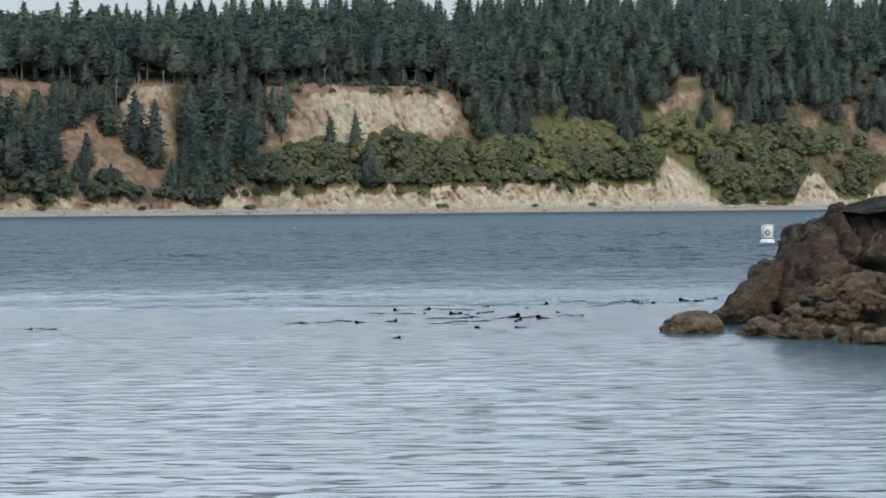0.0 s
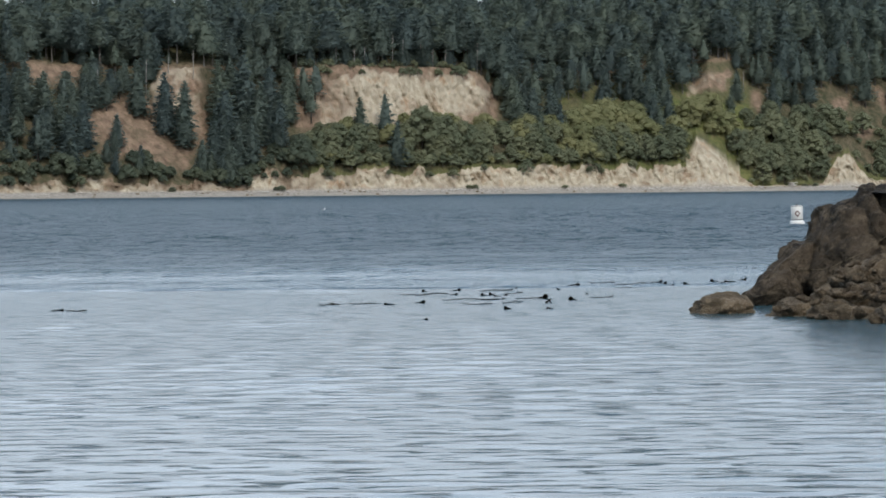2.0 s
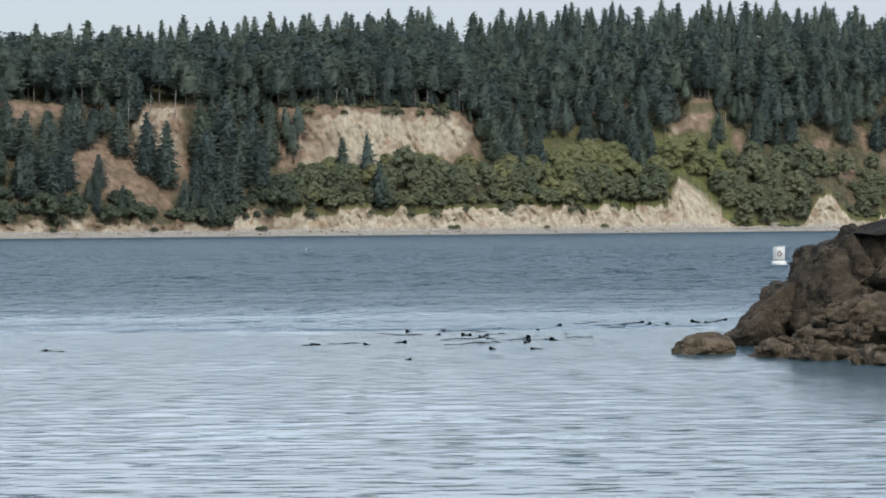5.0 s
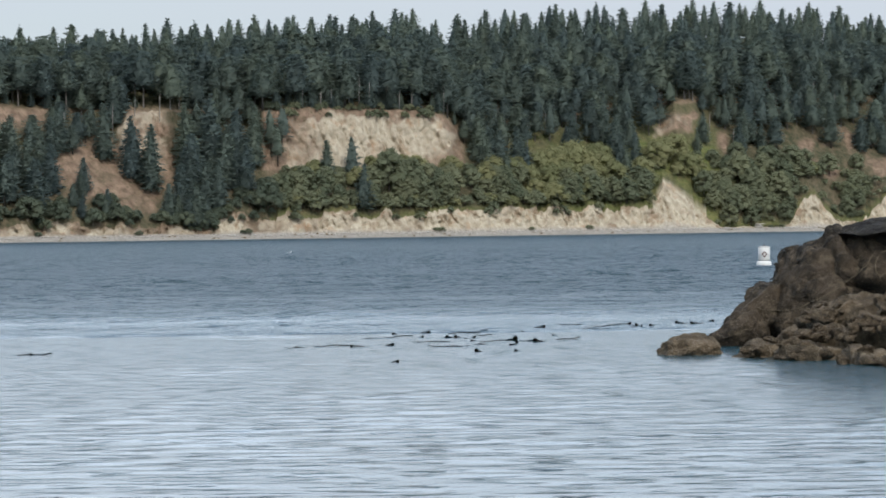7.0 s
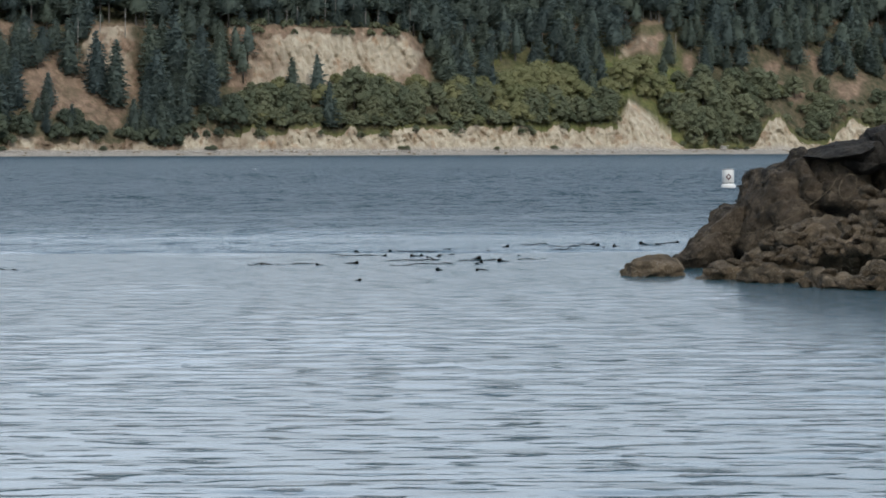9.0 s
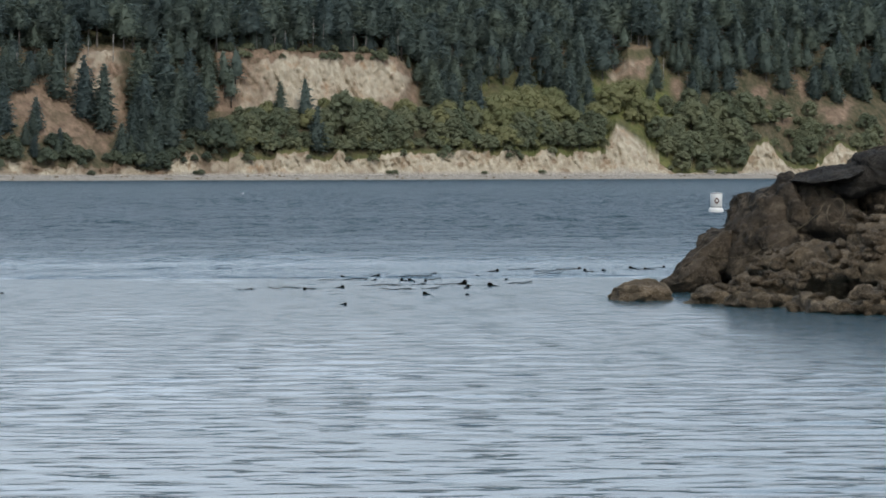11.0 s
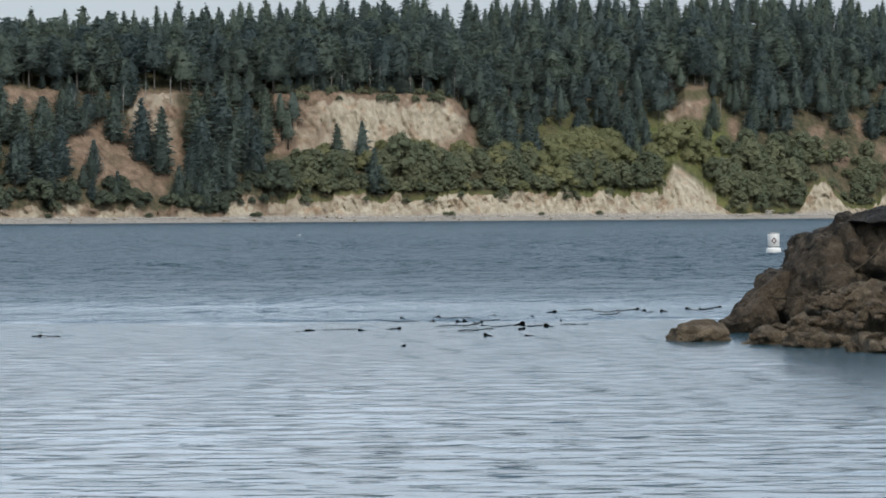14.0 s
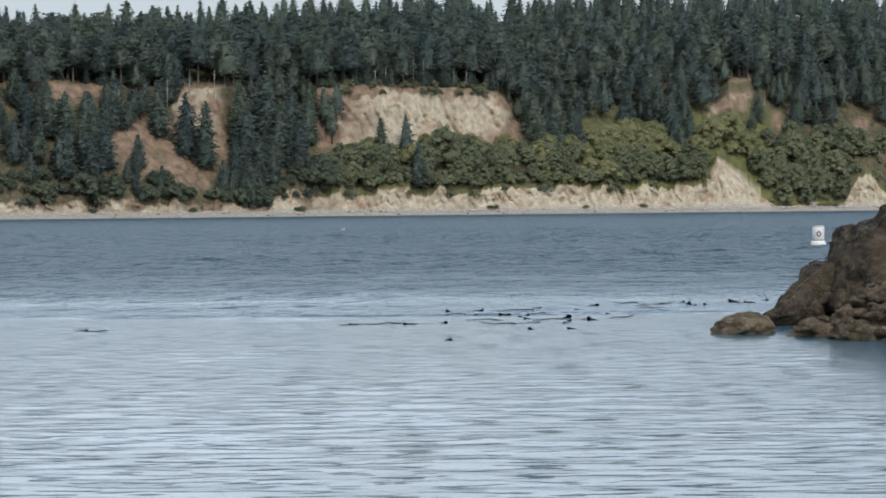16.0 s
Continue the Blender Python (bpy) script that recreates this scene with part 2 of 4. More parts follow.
def turned(verts, faces, outward):
    """The faces, wound so that each looks out of the crown."""
    V, N, F = np.array([tuple(v) for v in verts]), np.array(outward), np.array(faces)
    g = np.cross(V[F[:, 1]] - V[F[:, 0]], V[F[:, 2]] - V[F[:, 0]])
    back = (g * N[F].mean(1)).sum(1) < 0
    F[back] = F[back][:, ::-1]
    return [tuple(f) for f in F.tolist()]


def crown_mesh(name, verts, faces, material, outward):
    """Leaves that take the light of the whole crown's rounded form."""
    me = mesh_of(name, verts, faces, material, True)
    me.normals_split_custom_set_from_vertices([tuple(n) for n in outward])
    return me


def link(name, me, parent=None, label=""):
    ob = new(name, me)
    if parent:
        ob.parent = parent
    if label:
        tagged(ob, label)
    return ob


def part(name, bm, material, parent, label="", smooth=True):
    me = bpy.data.meshes.new(name)
    bm.to_mesh(me)
    bm.free()
    me.materials.append(material)
    if smooth:
        me.shade_smooth()
    return link(name, me, parent, label)


def tube(points, radii, sides=6):
    """Vertices and faces of a tapered tube through the points."""
    verts, faces = [], []
    pts = [Vector(p) for p in points]
    for i, p in enumerate(pts):
        d = (pts[min(i + 1, len(pts) - 1)] - pts[max(i - 1, 0)]).normalized()
        u = d.orthogonal().normalized() if abs(d.z) < 0.9 else Vector((1, 0, 0))
        u = (u - d * u.dot(d)).normalized()
        w = d.cross(u)
        for k in range(sides):
            q = 2 * math.pi * k / sides
            verts.append(p + (u * math.cos(q) + w * math.sin(q)) * radii[i])
    for i in range(len(pts) - 1):
        for k in range(sides):
            n = (k + 1) % sides
            faces.append((i * sides + k, i * sides + n, (i + 1) * sides + n, (i + 1) * sides + k))
    faces.append(tuple(range(sides - 1, -1, -1)))
    faces.append(tuple((len(pts) - 1) * sides + k for k in range(sides)))
    return verts, faces


# ---- the far shore ----
def shore(x):
    return 1320.0 + 0.8 * x


CLIFF = ((-400, 7), (-150, 6.5), (-125, 7), (-100, 6), (-92, 4), (-86, 5), (-80, 11), (-40, 10.5), (-6, 10.5), (10, 11), (40, 11.5), (57, 12),
         (75, 12), (86, 12.5), (89.5, 13), (91.5, 18), (93.5, 21.5), (96, 19.5), (103, 13.5), (110, 8.5), (117, 3.2), (119, 2.6), (135, 2.4), (149, 2.8), (154, 9), (158, 15.5), (163, 16), (168, 9), (174, 4.5),
         (185, 4), (191, 13), (198, 16), (216, 6), (500, 6))
BASE = ((-400, 27), (-140, 29), (-115, 24), (-95, 24), (-70, 27), (0, 28), (40, 27), (100, 30), (500, 32))
TOP = ((-400, 51), (-120, 50.3), (-100, 50), (-60, 51), (-6, 51.2), (0, 49.5), (8, 43), (14, 45), (40, 50), (100, 57), (160, 60), (500, 62))
RUN = ((-400, 34), (-162, 30), (-150, 34), (-128, 34), (-120, 16), (-106, 16), (-98, 34), (-76, 32), (-70, 13), (4, 13), (14, 34), (60, 46), (96, 46),
       (102, 30), (112, 30), (118, 46), (500, 46))
RISE = ((-400, 14), (-150, 22), (-80, 32), (0, 38), (12, 47), (40, 47), (80, 43), (140, 41), (200, 38), (500, 36))


# bare or grassy places on the slopes: x, height, half width, half height, 1 for soil or 0 for grass
BARE = ((162, 39, 5, 4, 1), (185, 41, 3, 6, 1), (199, 29, 9, 4, 1), (173, 27, 5, 3.5, 1), (124, 39, 3, 5, 1), (103, 47.5, 5.5, 5, 1), (103, 39, 4, 6, 0), (86, 37, 3, 5, 0), (-66, 30, 3, 5, 1))


def along(table, x):
    return np.interp(x, [r[0] for r in table], [r[1] for r in table])


def profile(x):
    """The ground's section behind the shoreline at x: distances and heights."""
    c, b0, b1, run, rise = (along(tb, x) for tb in (CLIFF, BASE, TOP, RUN, RISE))
    cr = 1.5 + 0.42 * c + 6.0 * float(np.clip(min(x - 87, 118 - x) / 6, 0, 1))
    d = [-40, -8, 0, 6, 11, 11 + cr, 44, 44 + run, 160, 300, 700]
    z = [-5, -0.8, 0.05, 0.9, 1.9, max(c, 2.2), b0, b1, b1 + rise * 0.75, b1 + rise, b1 + rise - 30]
    return d, z


def ground(x, d):
    ds, zs = profile(x)
    return float(np.interp(d, ds, zs))


def box_in(v, a, b, soft):
    return np.clip((v - a) / soft, 0, 1) * np.clip((b - v) / soft, 0, 1)


def far_shore():
    xs = np.concatenate([np.arange(-400, -200, 8.0), np.arange(-200, 240, 0.6), np.arange(240, 460, 8.0)])
    steps = [3, 4, 4, 5, 22, 22, 34, 14, 8, 6]
    verts, zone = [], []
    for x in xs:
        ds, zs = profile(x)
        cj = 1.9 * noise.noise((x * 0.16, 3.1, 0)) + 1.0 * noise.noise((x * 0.45, 7.7, 0)) - 3.0 * max(0.0, noise.noise((x * 0.07, 4.4, 0)) - 0.1) + 1.1 * noise.noise((x * 1.1, 2.7, 0)) - 1.8 * (noise.noise((x * 0.12, 6.6, 0)) > 0.18)
        tj = 1.2 * noise.noise((x * 0.12, 9.3, 0)) + 0.5 * noise.noise((x * 0.6, 1.9, 0))
        zs = list(zs)
        zs[5] = max(2.3, zs[5] + cj * min(1.0, zs[5] / 8))
        zs[7] += tj
        run = ds[7] - ds[6]
        for k, n in enumerate(steps):
            for i in range(n + (k == len(steps) - 1)):
                f = i / n
                d, z = ds[k] + (ds[k + 1] - ds[k]) * f, zs[k] + (zs[k + 1] - zs[k]) * f
                y = shore(x) + d
                clay = soil = grass = stones = 0.0
                e = noise.noise((x * 0.13, z * 0.13, 5.0)) + 0.5 * noise.noise((x * 0.4, z * 0.4, 2.0))
                if k <= 3:                       # beach of pale stones
                    stones = 1.0
                    z += 0.12 * noise.noise((x * 0.7, d * 0.7, 0))
                elif k == 4:                     # low cliff of pale clay
                    mid = math.sin(math.pi * f)
                    g = noise.noise((x * 0.2, z * 0.15, 1.0)) + 0.8 * noise.noise((x * 0.45, z * 0.3, 4.0)) + 0.7 * noise.noise((x * 0.9, z * 0.7, 8.0)) - 1.1 * max(0.0, 0.16 - abs(noise.noise((x * 0.33 + 0.1 * z, z * 0.12, 21.0)))) * 6
                    y -= mid * 1.9 * g + 1.1 * noise.noise((x * 0.07, 2.0, 0))
                    # clay thins to soil leftward, painting in part that side's cloud shade
                    left = np.clip((5 - x) / 110, 0, 1)
                    stones = float(np.clip(1 - f * 5, 0, 1))
                    clay = float(np.clip(1.25 - 0.72 * left + 1.1 * e - 0.9 * max(0, f - 0.75 + 0.3 * e) * 2, 0, 1))
                    soil = 0.9 - 0.15 * float(left)
                elif k == 5:                     # brushy slope
                    z += 0.8 * noise.noise((x * 0.1, d * 0.1, 3.0)) * math.sin(math.pi * f)
                    soil = float(np.clip(box_in(x, -146, -98, 6) * np.clip((f - 0.25 + 0.3 * e) * 3, 0, 1) + 0.7 * e - 0.1, 0, 1))
                    grass = float(np.clip(max(box_in(x, 30, 130, 12) * (0.8 + e), (0.75 - 4 * f + 0.5 * e) * float(x > -66)), 0, 1))
                    if 88 < x < 112:
                        clay = float(np.clip(1.2 - 4 * f, 0, 1))
                elif k == 6:                     # upper bluff
                    g = noise.noise((x * 0.2, z * 0.08, 11.0)) + 0.6 * noise.noise((x * 0.5 + z * 0.25, z * 0.2, 14.0)) + 0.6 * noise.noise((x * 0.6, z * 0.6, 18.0)) + 5.5 * max(0.0, 0.15 - abs(noise.noise((x * 0.22 + 0.06 * z, z * 0.05, 33.0))))
                    y += math.sin(math.pi * f) * 2.2 * g * (1.0 if run < 20 else 0.4)
                    main = box_in(x + 5 * e, -64, 8, 5)
                    orange = np.clip((-44 - x) / 9 + 1.5 * e - 0.3 * f, 0, 1) + np.clip((x + 18) / 8 - f * 4.2 + 1.6 * e, 0, 1)
                    cap = np.clip((f - 0.82 + 0.24 * e) / 0.06, 0, 1)
                    clay = float(np.clip(main * (1.0 + e * 0.45 - orange * 0.8 - cap), 0, 0.9))
                    left_scar = box_in(x + 4 * e, -123, -104, 3)
                    far_left = box_in(x, -170, -146, 5) * np.clip((f - 0.55) * 4, 0, 1)
                    right_scar = box_in(x + 7 * e, 93, 112, 3) * box_in(f + 0.12 * e, 0.46, 0.84, 0.08)
                    spots = box_in(x, 155, 215, 10) * np.clip(e * 2.2, 0, 1) * np.clip(1.1 - f, 0, 1)
                    talus = box_in(x + 6 * e, -147, -99, 5) * np.clip((0.62 - f) * 4, 0, 1)
                    soil = float(np.clip(max(box_in(x, -71, 10, 2), talus, left_scar, far_left, right_scar, spots), 0, 1))
                    clay = max(clay, float(np.clip(left_scar * (0.35 + e), 0, 0.7)), float(np.clip(right_scar * (0.2 + 1.2 * e), 0, 0.8)))
                    grass = float(np.clip(box_in(x, 25, 125, 8) * (1.1 - f) * (0.8 + e), 0, 1))
                else:
                    z += 0.8 * noise.noise((x * 0.05, d * 0.05, 3.0))
                    grass = 0.15
                    soil = float(np.clip(1 - f * 6, 0, 1)) * 0.8 if k == 7 else 0.0
                if k in (5, 6):
                    for bx, bz, bw, bh, kind in BARE:
                        if abs(x - bx) < bw * 2 and abs(z - bz) < bh * 2:
                            g = float(np.clip(1.7 - math.hypot((x - bx) / bw, (z - bz) / bh) * 1.3 + e, 0, 1))
                            soil, grass = (max(soil, g), grass) if kind else (soil * (1 - g), max(grass, g))
                verts.append((x, y, z))
                zone.append((clay, soil, grass, stones))
    n = sum(steps) + 1
    faces = [(i * n + j, (i + 1) * n + j, (i + 1) * n + j + 1, i * n + j + 1) for i in range(len(xs) - 1) for j in range(n - 1)]
    me = mesh_of("ground", verts, faces, M_GROUND, True)
    att = me.color_attributes.new("zone", "FLOAT_COLOR", "POINT")
    att.data.foreach_set("color", np.array(zone, dtype=np.float32).ravel())
    tagged(link("ground", me), "wooded coastal hillside with pale clay bluffs and a stony beach", "hillside", kind="structure")


far_shore()


# ---- the sea ----
def sea():
    side = np.concatenate([np.arange(10.2, 62, 0.95), np.geomspace(64, 4500, 18)])
    xs = np.concatenate([-side[::-1], np.arange(-10, 10.1, 0.22), side])
    ys = [-3000, -800, -200, -60, 0, 8, 14]
    y = 17.0
    while y < 420:
        ys.append(y)
        y += min(1.2, 0.08 + 0.0000016 * y ** 2.7)
    ys = np.array(ys + list(np.geomspace(425, 4600, 40)))
    rng = random.Random(4)
    X, Y = np.meshgrid(xs, ys)
    warp = 0.5 * np.sin(X * 0.9 + 1.3 * np.sin(Y * 0.35)) + 0.5 * np.sin(X * 0.37 - Y * 0.21)

    def waves(count, first, ratio, height, power, spread):
        z = np.zeros_like(X)
        for k in range(count):
            wl = first * ratio ** k
            ang = rng.gauss(0.06, spread)
            q = 2 * math.pi / wl
            z += height * wl ** power * np.sin(q * math.sin(ang) * X + q * math.cos(ang) * Y + rng.uniform(0, 6.28) + 1.3 * warp)
        return z

    patch = np.clip(0.75 + 0.55 * np.sin(X * 1.7 + 2.1 * np.sin(Y * 0.23)) * np.sin(Y * 0.9 + 1.7 * np.sin(X * 0.6)) + 0.45 * np.sin(X * 0.6 - Y * 0.45 + 2 * np.sin(Y * 0.17)), 0.55, 1.2)
    groups = 0.65 + 0.35 * np.sin(X * 0.11 + Y * 0.31) * np.sin(Y * 0.13 - X * 0.05 + 1.0)
    calm = waves(30, 0.45, 1.04, 0.0008, 0.55, 0.5) * groups * patch * (0.85 + 1.15 * np.clip((44 - Y) / 18, 0, 1)) * np.clip((150 - Y) / 40, 0, 1) * np.clip((Y - 14) / 4, 0, 1) * np.clip((14.2 - np.abs(X)) / 1.5, 0, 1)
    gusts = 0.6 + 0.4 * np.sin(X * 0.05 + 2 * np.sin(Y * 0.02)) * np.sin(Y * 0.045 + 0.03 * X)
    wind = waves(20, 0.9, 1.09, 0.0100, 0.9, 0.75) * gusts * np.clip((Y - 70 - 6 * np.sin(X * 0.35) - 4 * np.sin(X * 0.9 + 1)) / 34, 0, 1) * np.clip((425 - Y) / 80, 0, 1) * np.clip((62 - np.abs(X)) / 5, 0, 1)
    verts = np.stack([X, Y, calm + wind], -1).reshape(-1, 3)
    w, h = len(xs), len(ys)
    faces = [(j * w + i, j * w + i + 1, (j + 1) * w + i + 1, (j + 1) * w + i) for j in range(h - 1) for i in range(w - 1)]
    me = mesh_of("water", verts.tolist(), faces, M_WATER, True)
    return tagged(link("water", me), "blue-grey rippled sea water, calm near and wind-ruffled farther out", "water", kind="structure")


WATER = sea()


def near_beach():
    xs, ys = np.linspace(-80, 80, 81), np.linspace(-90, 14, 53)
    verts = [(x, y, -0.05 + 0.035 * (13 - y) + 0.10 * noise.noise((x * 0.2, y * 0.2, 1)) + 0.04 * noise.noise((x, y, 2))) for y in ys for x in xs]
    w = len(xs)
    faces = [(j * w + i, j * w + i + 1, (j + 1) * w + i + 1, (j + 1) * w + i) for j in range(len(ys) - 1) for i in range(w - 1)]
    me = mesh_of("beach", verts, faces, M_GROUND, True)
    att = me.color_attributes.new("zone", "FLOAT_COLOR", "POINT")
    att.data.foreach_set("color", np.tile(np.array((0, 0, 0, 1.0), dtype=np.float32), len(verts)))
    tagged(link("beach", me), "grey shingle beach sloping into the sea", "beach", kind="structure")


near_beach()


# ---- trees ----
def kite(base, along_, side, length, width, sag):
    """A small folded spray of foliage: four corners."""
    mid = base + along_ * (length * 0.45)
    return [base, mid + side * width + Vector((0, 0, -sag)), base + along_ * length + Vector((0, 0, -sag * 1.6)), mid - side * width + Vector((0, 0, -sag))]


def spray(base, along_, side, length, width):
    """A pointed spray of needles or leaves: three corners."""
    return [base - side * width, base + side * width, base + along_ * length]


def conifer_shape(rng, height, spread, crown, whorls, branches, sprays, power=0.6, ragged=0.25, size=1.0, clumps=0):
    """Trunk and foliage of a conifer: whorls of drooping boughs, each a fan of short sprays, over a dense heart."""
    bend = Vector((rng.uniform(-0.02, 0.02), rng.uniform(-0.02, 0.02), 0))
    axis = lambda z: Vector((bend.x * z * z / height, bend.y * z * z / height, z))
    r0 = height * 0.0115
    trunk = tube([axis(height * f) - Vector((0, 0, 0.8 if f == 0 else 0)) for f in (0, 0.3, 0.6, 0.85, 1.0)], [r0, r0 * 0.75, r0 * 0.5, r0 * 0.25, 0.03], 6)
    tall = height * (1 - crown)
    lop = [rng.uniform(1 - 0.8 * ragged, 1 + 0.4 * ragged) for _ in range(5)]

    def reach(f, q):
        k = (q / 6.2832 * 5) % 5
        side_ = lop[int(k)] + (lop[(int(k) + 1) % 5] - lop[int(k)]) * (k % 1)
        return spread * (1 - f) ** power * min(1.0, 0.62 + 2.2 * f) * side_

    verts, faces, outward = [], [], []
    for i in range(clumps):                      # heavy boughs, each a flat cushion of sprays
        f = (i / clumps) ** 1.15
        q = 2.4 * i + rng.uniform(-0.5, 0.5)
        L = reach(f, q) * rng.uniform(0.55, 0.92)
        wide_ = (0.55 + 0.26 * reach(f, q)) * rng.uniform(0.8, 1.25)
        thick = wide_ * rng.uniform(0.42, 0.62)
        mid = axis(height * crown + tall * f + rng.uniform(-0.5, 0.5)) + Vector((math.cos(q) * L, math.sin(q) * L, -0.10 * L))
        for n in range(sprays):
            d = Vector((rng.gauss(0, 1), rng.gauss(0, 1), rng.gauss(0.25, 0.9))).normalized()
            at_ = mid + Vector((d.x * wide_, d.y * wide_, d.z * thick)) * rng.uniform(0.7, 1.15)
            along_ = (Vector((math.cos(q), math.sin(q), -0.2)) + Vector((rng.gauss(0, 0.6), rng.gauss(0, 0.6), rng.gauss(0, 0.35)))).normalized()
            wide = Matrix.Rotation(rng.uniform(-1.2, 1.2), 3, along_) @ along_.cross(Vector((0, 0, 1))).normalized()
            long_ = size * rng.uniform(0.7, 1.3)
            n0 = len(verts)
            verts += spray(at_ - along_ * (long_ * 0.45), along_, wide, long_, long_ * rng.uniform(0.26, 0.38))
            faces.append((n0, n0 + 1, n0 + 2))
            o = Vector((d.x * 0.5, d.y * 0.5, d.z * 0.9)) + Vector((math.cos(q), math.sin(q), 0.55)) * 0.5 + Vector((rng.gauss(0, 0.2), rng.gauss(0, 0.2), rng.gauss(0, 0.2)))
            outward += [tuple(o.normalized())] * 3
    for i in range(whorls):
        f = (i / whorls) ** 0.9
        here = max(3, round(branches * (0.45 + 0.55 * (1 - f))))
        for k in range(here):
            q = 6.2832 * (k + rng.random()) / here
            L = (reach(f, q) + 0.25) * rng.uniform(1 - 0.55 * ragged, 1 + 0.35 * ragged)
            rise = rng.uniform(-0.30, 0.05) + 0.9 * f * f
            out = Vector((math.cos(q), math.sin(q), rise)).normalized()
            side = Vector((-math.sin(q), math.cos(q), 0))
            b0 = axis(height * crown + tall * f + rng.uniform(-0.45, 0.45))
            for n in range(4 if clumps else max(2, round(sprays * (0.35 + 0.65 * (1 - f))))):
                g = rng.uniform(0.45, 1.0)
                at_ = b0 + out * (L * g) + side * (rng.gauss(0, 0.20) * L) + Vector((0, 0, rng.gauss(0, 0.22) - 0.12 * L * g * g))
                along_ = (out + side * rng.uniform(-0.9, 0.9) + Vector((0, 0, rng.uniform(-0.55, 0.35)))).normalized()
                wide = Matrix.Rotation(rng.uniform(-1.2, 1.2), 3, along_) @ along_.cross(Vector((0, 0, 1))).normalized()
                long_ = size * rng.uniform(0.7, 1.35) * (0.75 + 0.06 * L)
                n0 = len(verts)
                verts += spray(at_ - along_ * (long_ * 0.4), along_, wide, long_, long_ * rng.uniform(0.24, 0.36))
                faces.append((n0, n0 + 1, n0 + 2))
                o = Vector((math.cos(q), math.sin(q), 0.45 + 1.7 * f)) + side * rng.gauss(0, 0.35) + Vector((0, 0, rng.gauss(0, 0.35)))
                outward += [tuple(o.normalized())] * 3
    n, rings, sides = len(verts), 9, 9
    for i in range(rings):
        f = i / (rings - 1)
        for k in range(sides):
            q = 6.2832 * k / sides + i * 0.35
            r = 0.62 * reach(f, q) * rng.uniform(0.70, 1.12) + 0.04
            verts.append(axis(height * crown + tall * 0.985 * f + (rng.uniform(-0.6, 0.4) if 0 < i < rings - 1 else 0)) + Vector((r * math.cos(q), r * math.sin(q), 0)))
            outward.append(tuple((Vector((math.cos(q), math.sin(q), 0.45 + 1.6 * f)) + Vector((rng.gauss(0, 0.2), rng.gauss(0, 0.2), rng.gauss(0, 0.25)))).normalized()))
    for i in range(rings - 1):
        for k in range(sides):
            p, q = n + i * sides + k, n + i * sides + (k + 1) % sides
            faces += [(p, q, q + sides), (p, q + sides, p + sides)]
    return trunk, (verts, turned(verts, faces, outward), outward)


def broadleaf_shape(rng, height, spread, leaves, size=0.42, count=17):
    """Trunk with limbs, and a domed crown of leaves over several lobes."""
    tv, tf = tube([(0, 0, -0.8), (0.1, 0, height * 0.3), (0.0, 0.15, height * 0.62)], [height * 0.016, height * 0.012, height * 0.006], 6)
    lobes = []
    for k in range(count):
        q = 2.4 * k + rng.uniform(-0.5, 0.5)
        level = (k + 0.5) / count
        rr = spread * 0.68 * math.sqrt(max(0.03, 1 - level ** 1.7)) * rng.uniform(0.65, 1.05)
        rad = spread * rng.uniform(0.15, 0.30)
        hz = min(rad * rng.uniform(0.75, 1.0), height * 0.24)
        z = height * 0.20 + (height * 0.97 - hz - height * 0.20) * level * rng.uniform(0.88, 1.0)
        c = Vector((math.cos(q) * rr, math.sin(q) * rr, z))
        lobes.append((c, rad, hz))
        if k % 3:
            continue
        v, f = tube([(0.05, 0, height * rng.uniform(0.15, 0.3)), tuple(c * 0.6 + Vector((0, 0, z * 0.2))), tuple(c)], [height * 0.008, height * 0.005, 0.03], 4)
        tf += [tuple(i + len(tv) for i in face) for face in f]
        tv += v
    verts, faces, outward = [], [], []
    heart = Vector((0, 0, height * 0.25))
    total = sum(rad * rad for _, rad, _ in lobes)
    for c, rad, hz in lobes:
        for _ in range(round(leaves * rad * rad / total)):
            d = Vector((rng.gauss(0, 1), rng.gauss(0, 1), rng.gauss(0.2, 0.9))).normalized()
            p = c + Vector((d.x * rad, d.y * rad, d.z * hz)) * rng.uniform(0.74, 1.25)
            out = (d + Vector((rng.gauss(0, 0.7), rng.gauss(0, 0.7), rng.gauss(0.1, 0.6)))).normalized()
            side = Matrix.Rotation(rng.uniform(0, 6.28), 3, out) @ out.orthogonal().normalized()
            s = size * rng.uniform(0.6, 1.4)
            n = len(verts)
            verts += spray(p - side * (s * 0.6), side, out.cross(side), s * 1.7, s * 0.55)
            faces.append((n, n + 1, n + 2))
            o = d * 0.15 + (p - heart).normalized() * 0.6 + Vector((rng.gauss(0, 0.26), rng.gauss(0, 0.26), 0.4 + rng.gauss(0, 0.26)))
            outward += [tuple(o.normalized())] * 3
    ball = bmesh.new()
    bmesh.ops.create_icosphere(ball, subdivisions=1, radius=1.0)
    pts, tris = [v.co.copy() for v in ball.verts], [[v.index for v in f.verts] for f in ball.faces]
    ball.free()
    for c, rad, hz in lobes:                     # the denser leaves within
        n = len(verts)
        for p in pts:
            verts.append(c + Vector((p.x * rad, p.y * rad, p.z * hz)) * (0.82 * rng.uniform(0.70, 1.12)))
            outward.append(tuple((p * 0.15 + (verts[-1] - heart).normalized() * 0.6 + Vector((rng.gauss(0, 0.2), rng.gauss(0, 0.2), 0.4))).normalized()))
        faces += [tuple(i + n for i in f) for f in tris]
    return (tv, tf), (verts, turned(verts, faces, outward), outward)


